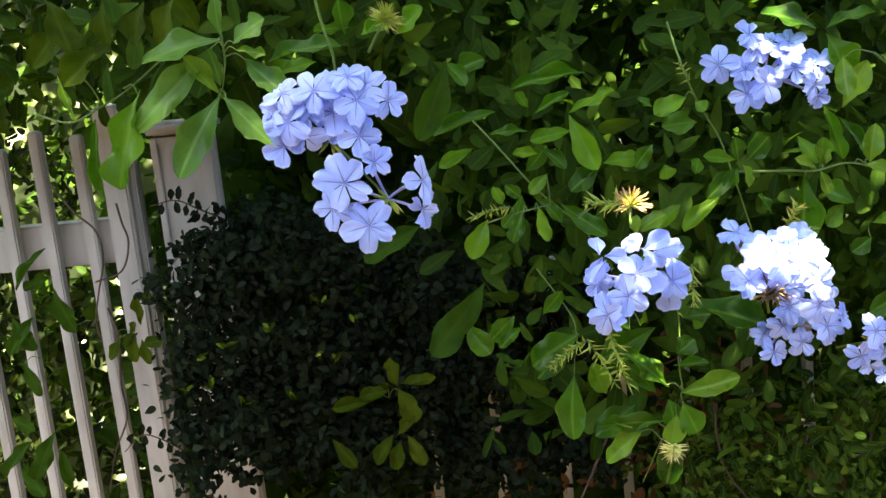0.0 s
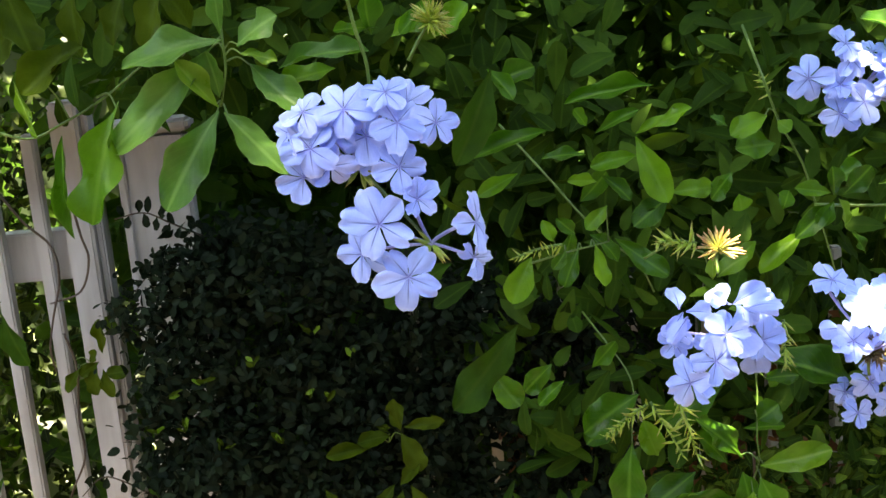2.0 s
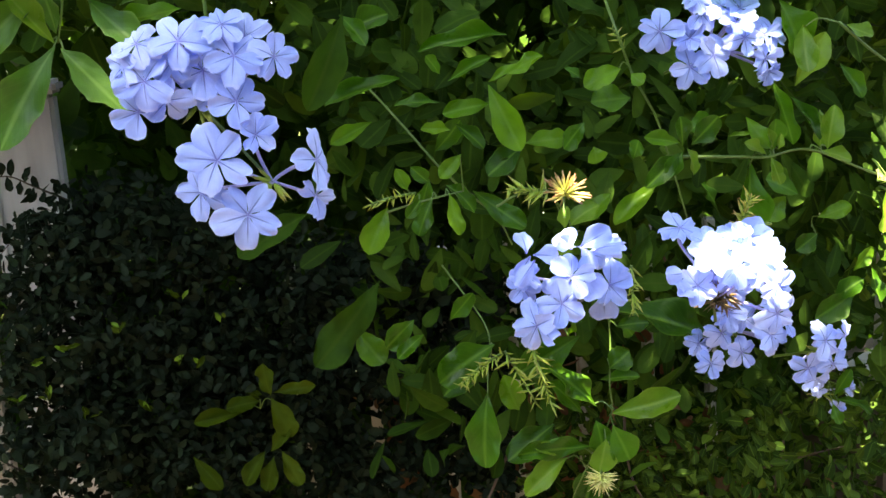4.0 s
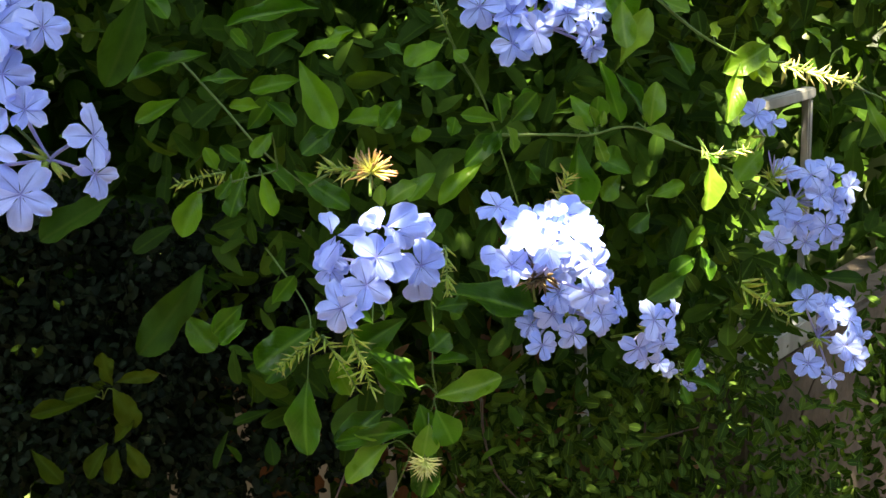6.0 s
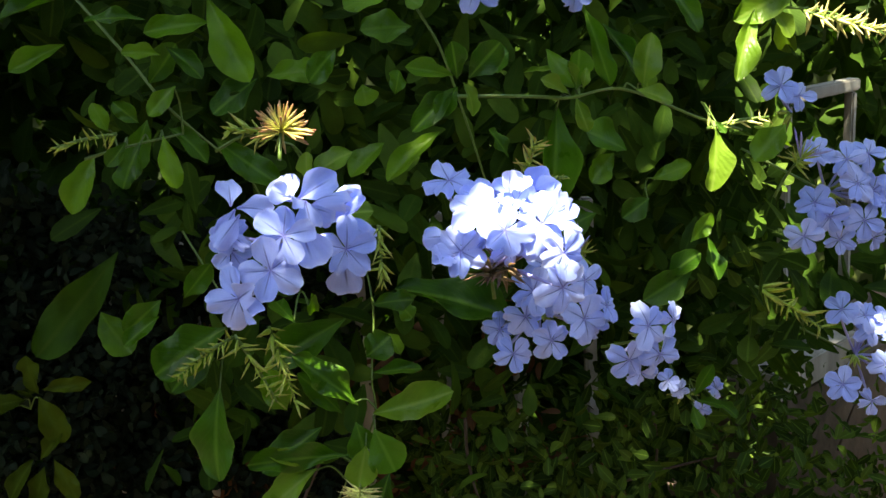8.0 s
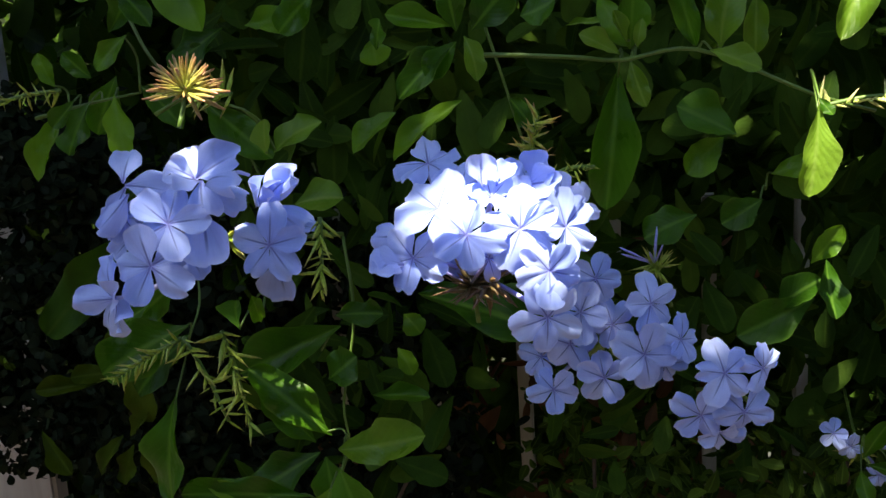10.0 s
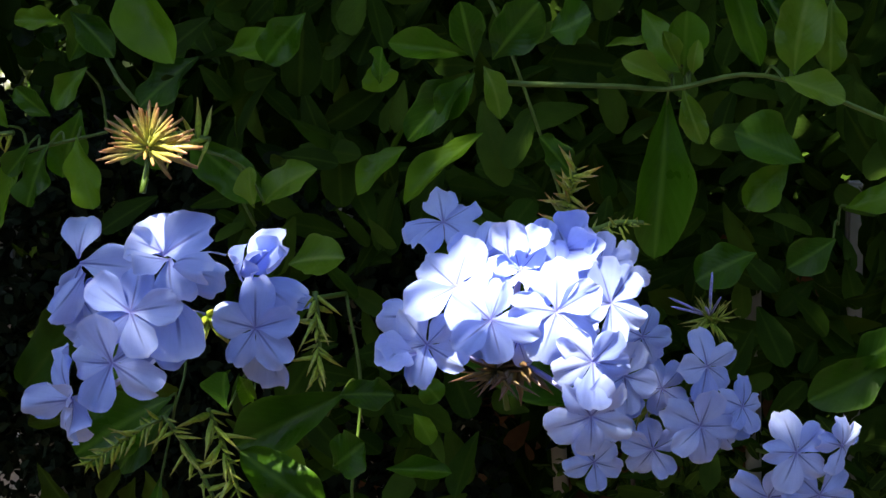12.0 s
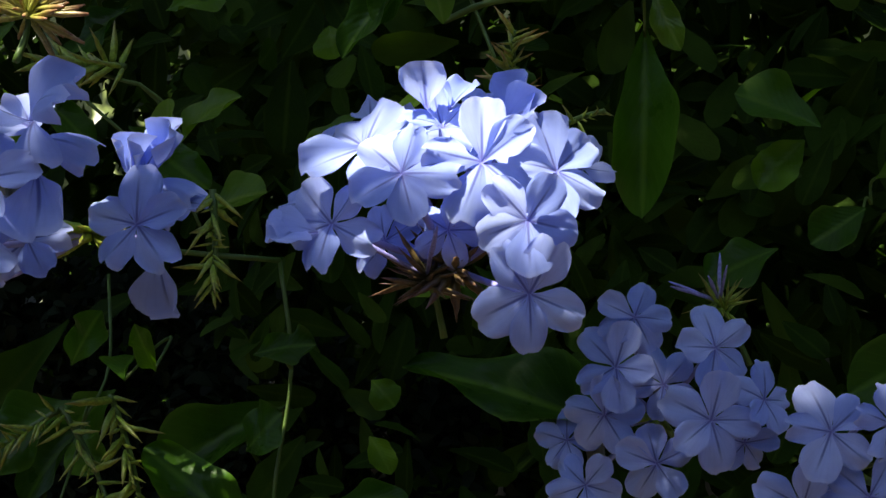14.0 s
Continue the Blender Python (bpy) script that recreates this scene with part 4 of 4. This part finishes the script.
LIT_SPRAY = [
    (421, 800, 1332, 392, 792, 1320, 21), (385, 800, 1337, 380, 797, 1348, 11), (419, 800, 1362, 423, 794, 1344, 15),
    (410, 800, 1321, 419, 795, 1306, 12), (401, 800, 1322, 385, 788, 1285, 15), (490, 800, 1294, 500, 790, 1264, 10),
    (456, 820, 1339, 475, 813, 1327, 13), (472, 800, 1328, 475, 796, 1317, 10), (436, 800, 1325, 425, 796, 1335, 15),
    (348, 800, 1364, 363, 795, 1356, 14), (326, 815, 1365, 326, 806, 1335, 18),
]
F_LOW_SPRAY = [
    (325, 860, 1326, 338, 845, 1284, 12), (365, 870, 1302, 365, 862, 1277, 12), (298, 840, 1304, 312, 832, 1283, 14),
    (285, 840, 1292, 300, 835, 1295, 5), (264, 860, 1296, 280, 854, 1302, 20), (228, 875, 1319, 200, 867, 1321, 24),
    (190, 860, 1336, 179, 856, 1345, 10), (197, 860, 1289, 199, 857, 1278, 16), (384, 880, 1332, 398, 871, 1308, 16),
    (359, 890, 1237, 334, 883, 1253, 25), (458, 880, 1248, 436, 872, 1230, 21), (374, 860, 1161, 392, 852, 1178, 17),
]
SHADE_LEAVES = [(30, 824, 1389, 4, 806, 1334, 26), (46, 915, 1192, -4, 891, 1137, 31), (-3, 850, 1260, -49, 834, 1237, 24)]
STEM_MAIN_RIGHT = [(0.243, 0.843, 1.281), (0.263, 0.828, 1.2815), (0.290, 0.828, 1.2795), (0.308, 0.828, 1.2778), (0.338, 0.828, 1.2808), (0.382, 0.828, 1.262), (0.407, 0.828, 1.254)]
STEM_F = [(0.212, 0.895, 1.400), (0.215, 0.865, 1.369), (0.227, 0.865, 1.336), (0.242, 0.865, 1.308), (0.250, 0.865, 1.284), (0.258, 0.865, 1.257), (0.268, 0.865, 1.221)]
STEM_LIT = [(0.343, 0.800, 1.366), (0.364, 0.800, 1.348), (0.383, 0.800, 1.335), (0.408, 0.800, 1.323), (0.444, 0.800, 1.317), (0.490, 0.800, 1.297), (0.509, 0.800, 1.288)]
STEM_V = [(0.040, 0.900, 1.345), (0.069, 0.882, 1.309), (0.089, 0.866, 1.283), (0.109, 0.866, 1.262), (0.128, 0.866, 1.244), (0.138, 0.866, 1.223)]
STEM_V2 = [(0.049, 0.825, 1.262), (0.071, 0.825, 1.267), (0.100, 0.825, 1.272)]
STEM_SEED = [(0.117, 0.800, 1.265), (0.134, 0.800, 1.272), (0.155, 0.800, 1.266)]
STEM_LEFT = [(-0.124, 0.765, 1.454), (-0.125, 0.765, 1.425), (-0.125, 0.765, 1.406), (-0.130, 0.765, 1.385)]
STEM_A = [(-0.053, 0.715, 1.449), (-0.049, 0.715, 1.425), (-0.044, 0.715, 1.397), (-0.046, 0.715, 1.357)]
STEM_BELOW = [(0.187, 0.822, 1.208), (0.192, 0.812, 1.174), (0.188, 0.800, 1.138), (0.188, 0.800, 1.114), (0.167, 0.800, 1.072), (0.154, 0.800, 1.045)]
STEM_LOWB = [(0.089, 0.880, 1.209), (0.111, 0.840, 1.177), (0.112, 0.820, 1.160)]
STEM_LEFT_WIRE = [(-0.271, 0.780, 1.383), (-0.246, 0.780, 1.374), (-0.225, 0.780, 1.381), (-0.199, 0.780, 1.394), (-0.173, 0.780, 1.412)]
SEED_HEAD = ((0.1490, 0.748, 1.266), (0.1510, 0.753, 1.281))
TUFT_C_TOP = ((0.272, 0.786, 1.240), (0.277, 0.780, 1.262))
TUFT_C_SIDE = ((0.280, 0.800, 1.236), (0.297, 0.795, 1.240))
TUFT_C_UNDER = ((0.252, 0.775, 1.183), (0.250, 0.770, 1.200))
TUFT_D = ((0.329, 0.870, 1.160), (0.321, 0.865, 1.182))
TUFT_B_SIDE = ((0.194, 0.765, 1.228), (0.194, 0.760, 1.200))
TUFT_B_LOW = ((0.136, 0.800, 1.171), (0.147, 0.795, 1.129))
TUFT_B_LOW2 = ((0.117, 0.800, 1.167), (0.086, 0.793, 1.150))
TUFT_V = ((0.068, 0.815, 1.275), (0.036, 0.810, 1.270))
TUFT_BELOW = ((0.183, 0.790, 1.101), (0.176, 0.785, 1.075))
TUFT_A = ((-0.022, 0.735, 1.404), (-0.007, 0.730, 1.427))
TUFT_RIGHT = ((0.423, 0.790, 1.319), (0.476, 0.785, 1.304))
TUFT_G = ((0.465, 0.910, 1.196), (0.480, 0.905, 1.222))
TUFT_H = ((0.471, 0.950, 1.125), (0.520, 0.945, 1.091))
TUFT_NODE = ((0.383, 0.820, 1.257), (0.417, 0.815, 1.262))
TUFT_F = ((0.223, 0.870, 1.354), (0.213, 0.865, 1.368))
TUFT_SEED_BACK = ((0.151, 0.800, 1.272), (0.125, 0.795, 1.276))
TUFT_BLOW0 = ((0.118, 0.800, 1.168), (0.137, 0.795, 1.131))

SPRIG_ONE = [(-0.231, 1.200, 1.222), (-0.261, 1.200, 1.238), (-0.285, 1.200, 1.250), (-0.314, 1.200, 1.246)]
SPRIG_TWO = [(-0.236, 1.200, 1.190), (-0.257, 1.200, 1.202), (-0.276, 1.200, 1.200), (-0.303, 1.200, 1.173)]
SPRIG_THREE = [(-0.316, 1.200, 0.952), (-0.340, 1.200, 0.969), (-0.365, 1.200, 0.978), (-0.388, 1.200, 0.959)]
VINE_ONE = [(-0.428, 1.222, 1.277), (-0.408, 1.222, 1.245), (-0.386, 1.222, 1.220), (-0.383, 1.222, 1.186), (-0.395, 1.222, 1.147), (-0.403, 1.222, 1.114), (-0.401, 1.222, 1.089)]
VINE_TWO = [(-0.358, 1.222, 1.250), (-0.355, 1.222, 1.227), (-0.351, 1.222, 1.203), (-0.364, 1.222, 1.171), (-0.396, 1.222, 1.161)]
VINE_THREE = [(-0.387, 1.222, 1.129), (-0.380, 1.222, 1.091), (-0.386, 1.222, 1.036), (-0.386, 1.222, 0.993), (-0.406, 1.222, 0.952), (-0.421, 1.222, 0.903)]
FENCE_SPRAY = [
    (-341, 1210, 1131, -333, 1206, 1145, 18), (-348, 1210, 1108, -342, 1199, 1148, 16), (-353, 1210, 1099, -372, 1203, 1089, 14),
    (-356, 1210, 1095, -364, 1201, 1068, 20), (-350, 1210, 1091, -343, 1201, 1063, 17), (-373, 1210, 1094, -389, 1202, 1073, 16),
    (-362, 1210, 1099, -352, 1206, 1113, 13), (-351, 1210, 1085, -326, 1203, 1091, 17),
]
FENCE_SPRAY_TWO = [
    (-408, 1120, 1224, -447, 1104, 1192, 21), (-405, 1120, 1193, -435, 1109, 1186, 13), (-407, 1120, 1181, -393, 1105, 1134, 20),
    (-433, 1120, 1152, -459, 1105, 1115, 18), (-454, 1120, 1103, -437, 1108, 1067, 16), (-477, 1120, 1041, -452, 1112, 1029, 16),
    (-431, 1120, 1023, -458, 1102, 974, 21), (-474, 1120, 988, -451, 1107, 952, 21), (-497, 1120, 970, -472, 1108, 1012, 19),
    (-424, 1120, 949, -424, 1106, 1002, 15), (-457, 1120, 1154, -434, 1107, 1118, 17),
]
TWIG_ONE = [(0.163, 1.050, 0.991), (0.149, 1.050, 0.962), (0.135, 1.050, 0.932), (0.122, 1.050, 0.907)]
TWIG_TWO = [(0.283, 1.100, 0.986), (0.284, 1.100, 0.947), (0.294, 1.100, 0.906), (0.318, 1.100, 0.871)]
TWIG_THREE = [(0.464, 1.150, 0.957), (0.468, 1.150, 0.913), (0.460, 1.150, 0.875), (0.461, 1.150, 0.817)]
TWIG_FOUR = [(0.416, 1.120, 0.901), (0.476, 1.120, 0.912), (0.519, 1.120, 0.918)]
TWIG_FIVE = [(0.700, 1.250, 0.847), (0.716, 1.250, 0.895), (0.730, 1.250, 0.907)]
E_TWO_LEAVES = [
    (442, 990, 1031, 453, 982, 1056, 12), (444, 990, 1027, 462, 984, 1023, 9), (441, 990, 1023, 445, 984, 1006, 12),
    (458, 990, 1026, 474, 983, 1013, 11),
]
B_UNDER = [
    (150, 786, 1176, 138, 806, 1186, 10), (158, 790, 1178, 160, 776, 1190, 7),
]
SHRUB_TIPS = [
    (-125, 1115, 1137, -120, 1112, 1146, 4), (-128, 1115, 1136, -135, 1111, 1149, 4), (-126, 1115, 1140, -133, 1112, 1144, 5),
    (-266, 1115, 1087, -257, 1112, 1091, 5), (-265, 1115, 1089, -254, 1112, 1096, 4), (-267, 1115, 1089, -255, 1112, 1094, 4),
    (-139, 1115, 1079, -131, 1112, 1084, 5), (-135, 1115, 1074, -132, 1112, 1085, 4), (-279, 1115, 1053, -289, 1111, 1060, 4),
    (-282, 1115, 1053, -275, 1112, 1061, 4), (-120, 1115, 1070, -110, 1111, 1083, 6), (-117, 1115, 1073, -120, 1113, 1081, 5),
]
SHRUB_TIPS_MORE = [
    (-116, 1115, 1074, -120, 1113, 1081, 4), (-256, 1115, 1053, -262, 1113, 1058, 4), (-255, 1115, 1051, -254, 1111, 1066, 4),
    (-253, 1115, 1055, -252, 1112, 1067, 4), (-64, 1115, 1034, -75, 1111, 1044, 5), (-62, 1115, 1038, -71, 1112, 1042, 6),
    (-184, 1115, 1116, -189, 1113, 1122, 5), (-184, 1115, 1111, -190, 1113, 1117, 6), (-184, 1115, 1111, -179, 1112, 1122, 4),
    (-225, 1115, 1030, -225, 1112, 1044, 4), (-221, 1115, 1035, -226, 1112, 1043, 6), (-221, 1115, 1032, -209, 1111, 1038, 4),
]
SHRUB_TIPS_MORE_MORE = [
    (-93, 1115, 1112, -96, 1112, 1122, 6), (-89, 1115, 1116, -90, 1114, 1121, 5), (-231, 1115, 1099, -238, 1112, 1104, 6),
    (-235, 1115, 1097, -241, 1112, 1105, 5), (-234, 1115, 1100, -222, 1111, 1105, 5), (-164, 1115, 1032, -174, 1110, 1045, 6),
    (-166, 1115, 1032, -170, 1112, 1044, 5), (-163, 1115, 1035, -171, 1112, 1039, 6),
]


BLUE = "round cluster of pale blue plumbago flowers"
flower_cluster(CLUSTER_A_AT, CLUSTER_A_A, "large drooping cluster of pale blue plumbago flowers", STEM_A[-2::-1])
flower_cluster(CLUSTER_A2_AT, CLUSTER_A2_A, "lower half-open cluster of pale blue plumbago flowers", [CLUSTER_A_AT])
flower_cluster(CLUSTER_B_AT, CLUSTER_B_A, "ragged blue plumbago cluster with curled petals", [(0.164, 0.79, 1.214), STEM_BELOW[0]], 14, B_FOLDED + B_FOLDED_MORE)
flower_cluster(CLUSTER_C_AT, CLUSTER_C_A + CLUSTER_C_B, "pale blue plumbago cluster in a patch of bright sun", [(CLUSTER_C_AT[0] + 0.001, CLUSTER_C_AT[1] + 0.03, CLUSTER_C_AT[2] + 0.012), (CLUSTER_C_AT[0] + 0.004, CLUSTER_C_AT[1] + 0.06, CLUSTER_C_AT[2] + 0.012)], 18, C_FOLDED, "brown")
flower_cluster(CLUSTER_D_AT, CLUSTER_D_A, "shaded blue plumbago cluster below the sunlit one", [(CLUSTER_D_AT[0] - 0.006, CLUSTER_D_AT[1] + 0.05, CLUSTER_D_AT[2] - 0.02)])
flower_cluster(CLUSTER_E_AT, CLUSTER_E_A, "small blue plumbago cluster of five open flowers", [(CLUSTER_E_AT[0] - 0.012, CLUSTER_E_AT[1] + 0.05, CLUSTER_E_AT[2] - 0.02)])
flower_cluster(CLUSTER_E2_AT, CLUSTER_E2_A, "few fading blue plumbago flowers", [(CLUSTER_E2_AT[0], CLUSTER_E2_AT[1] + 0.05, CLUSTER_E2_AT[2] + 0.02)], 4)
flower_cluster(CLUSTER_F_AT, CLUSTER_F_A + CLUSTER_F_B, "high blue plumbago cluster, its top in the sun", [(CLUSTER_F_AT[0] - 0.02, CLUSTER_F_AT[1] + 0.04, CLUSTER_F_AT[2] - 0.02)])
flower_cluster(CLUSTER_G_AT, CLUSTER_G_A + CLUSTER_G_B, BLUE + " before the fence panel", [(CLUSTER_G_AT[0] - 0.05, CLUSTER_G_AT[1] + 0.03, CLUSTER_G_AT[2] + 0.03)])
flower_cluster(CLUSTER_G2_AT, CLUSTER_G2_A, "two small blue plumbago flowers on a bare tip", [(CLUSTER_G2_AT[0], CLUSTER_G2_AT[1] + 0.02, CLUSTER_G2_AT[2] - 0.03)], 3)
flower_cluster(CLUSTER_H_AT, CLUSTER_H_A, "loose blue plumbago cluster by the low wall", [(CLUSTER_H_AT[0] - 0.04, CLUSTER_H_AT[1] + 0.03, CLUSTER_H_AT[2] + 0.02)])

leafy_branch(LEFT_SPRAY, "spray of large wavy mid-green leaves before the post", [STEM_LEFT], young=(2, 7), leaves=BROADS)
leafy_branch(LEFT_HANG, "two long dark green leaves hanging over the pickets")
# Olive leaf set chosen here to put shade into the leaf colour.
leafy_branch(LEFT_DROOP, "olive leaves on a wiry stem above the pickets, shade in their colour", [STEM_LEFT_WIRE], young=(5,), leaves=OLIVES)
leafy_branch(CENTRE_SPRAY + CENTRE_SPRAY_MORE, "spray of dull green leaves deep in the shrub", [STEM_V, STEM_V2])
leafy_branch(SHADE_LEAVES, "three drooping leaves, deep shade put into their colour", leaves=DIM)
leafy_branch(TOP_SPRAY, "green leaves round a flowering stem")
leafy_branch(BELOW_SPRAY, "bright green leafy shoot below the ragged flowers", [STEM_BELOW, STEM_LOWB], young=(0, 2, 3, 4), r=0.00055)
leafy_branch(DARK_SPRAY, "large dark green leaves in shade behind the flowers")
leafy_branch(LOW_SPRAY, "small olive-green shoot before the dark shrub", leaves=OLIVES)
leafy_branch(NODE_SPRAY, "arching branch with paired green leaves", [STEM_MAIN_RIGHT], young=(0, 1, 3, 4, 6, 7), r=0.0009)
leafy_branch(NODE_SPRAY_TWO, "rosette of glossy green leaves above the sunlit flowers", young=(0,))
leafy_branch(B_SPRAY, "broad dark green leaves behind the ragged flowers", [STEM_SEED], young=(5, 6, 7))
leafy_branch(B_LOW_SPRAY, "broad shaded leaves under the ragged flowers")
leafy_branch(RIGHT_SPRAY, "dim green leaves beside the small cluster")
leafy_branch(HANG_LEAF, "single pale leaf hanging in the sun", young=(0,))
leafy_branch(F_SPRAY, "green leaves round the high flower cluster", [STEM_F], young=(3,))
leafy_branch(LIT_SPRAY, "sunlit yellow-green branch arching over the fence panel", [STEM_LIT], young=range(12))
leafy_branch(F_LOW_SPRAY, "hanging green leaves below the high flower cluster", young=(1, 3))

SPENT = "sticky green spent calyces on a short stalk"
seed_spray(SEED_HEAD, "spiky ripe yellow and red seed head in the sun", 66, 0.0138, "red", 1.0, True, low=1.5)
seed_spray(TUFT_SEED_BACK, "dull yellow spent calyces behind the seed head", 30, 0.012, "green")
seed_spray(TUFT_C_TOP, "olive and rust spent calyces above the sunlit flowers", 40, 0.0092, "rust", 1.1)
seed_spray(TUFT_C_SIDE, SPENT, 18, 0.006)
seed_spray(TUFT_C_UNDER, "dark brown-green calyces under the sunlit flowers", 28, 0.014, "brown", 1.2, True, 3)
seed_spray(TUFT_D, "green calyces with slim blue buds", 36, 0.0115, "green", 1.0, True, 5)
seed_spray(TUFT_B_SIDE, SPENT, 34, 0.0095)
seed_spray(TUFT_B_LOW, SPENT, 36, 0.0115, spread=0.8)
seed_spray(TUFT_B_LOW2, SPENT, 34, 0.0095)
seed_spray(TUFT_V, SPENT, 24, 0.0075)
seed_spray(TUFT_BELOW, "pale green bristly tuft of young calyces", 90, 0.0115, "pale", 1.0, True)
seed_spray(TUFT_A, "pale fading calyces above the drooping flowers", 110, 0.012, "green", 1.0, True)
seed_spray(TUFT_RIGHT, "pale sunlit spike of spent calyces", 64, 0.0095, "pale")
seed_spray(TUFT_G, "brown-green calyces beside the flowers", 24, 0.014, "green", 1.0, True, 4)
seed_spray(TUFT_H, SPENT, 30, 0.016)
seed_spray(TUFT_NODE, "pale spent calyces at a branch tip", 18, 0.010, "pale")
seed_spray(TUFT_F, SPENT, 14, 0.007)
seed_spray(TUFT_BLOW0, "drooping spent calyces below the ragged flowers", 24, 0.011)


# ---- dark sprigs and vines on the fence ----
def dark_sprig(points, label, n=12):
    """A drooping twig of small dark paired leaves."""
    at = points[0]
    ob = thing("shrub_sprig", at, label, "branch", "dark sprigs on the post")
    stem("stem", points, 0.0011, 0.0006, TWIG, ob, at, 5, 4)
    line = spline(points, n // 2)
    for i in range(n):
        p = line[int((i + 1) / (n + 1) * (len(line) - 1))]
        d = Vector((chance.uniform(-0.4, 0.4), -0.3, 1 if i % 2 else -1)).normalized() * chance.uniform(0.011, 0.016)
        add_leaf(ob, at, p, p + d, 0.0085, SPRIG)
    return ob


# Sprigs share the near-black leaf colour that carries the shrub's shade.
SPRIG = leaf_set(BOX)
dark_sprig(SPRIG_ONE, "dark leafy twig across the white post")
dark_sprig(SPRIG_TWO, "dark leafy twig across the white post", 10)
dark_sprig(SPRIG_THREE, "dark leafy twig before the foot of the post", 10)
for line in (VINE_ONE, VINE_TWO, VINE_THREE):
    v = thing("vine", line[0], "thin bare brown vine climbing the pickets", "vine", "bare vines on the fence")
    stem("stem", line, 0.0015, 0.0010, TWIG, v, line[0], 6)
leafy_branch(FENCE_SPRAY, "small round olive leaves on a vine by the pickets", [VINE_THREE], leaves=OLIVES)
leafy_branch(FENCE_SPRAY_TWO, "drooping dim leaves in front of the pickets", leaves=DIM)
for line in (TWIG_ONE, TWIG_TWO, TWIG_THREE, TWIG_FOUR, TWIG_FIVE):
    v = thing("bare_twig", line[0], "thin bare brown twig under the shrub", "twig", "bare twigs")
    stem("stem", line, 0.0016, 0.0009, TWIG, v, line[0], 5)
leafy_branch(E_TWO_LEAVES, "few green leaves among fading blue flowers")
leafy_branch(B_UNDER, "dark leaves close under the ragged flowers")
leafy_branch(SHRUB_TIPS + SHRUB_TIPS_MORE + SHRUB_TIPS_MORE_MORE, "small yellow-green shoot tips in the dark shrub", young=range(0, 40, 3), hubs=False, leaves=OLIVES)
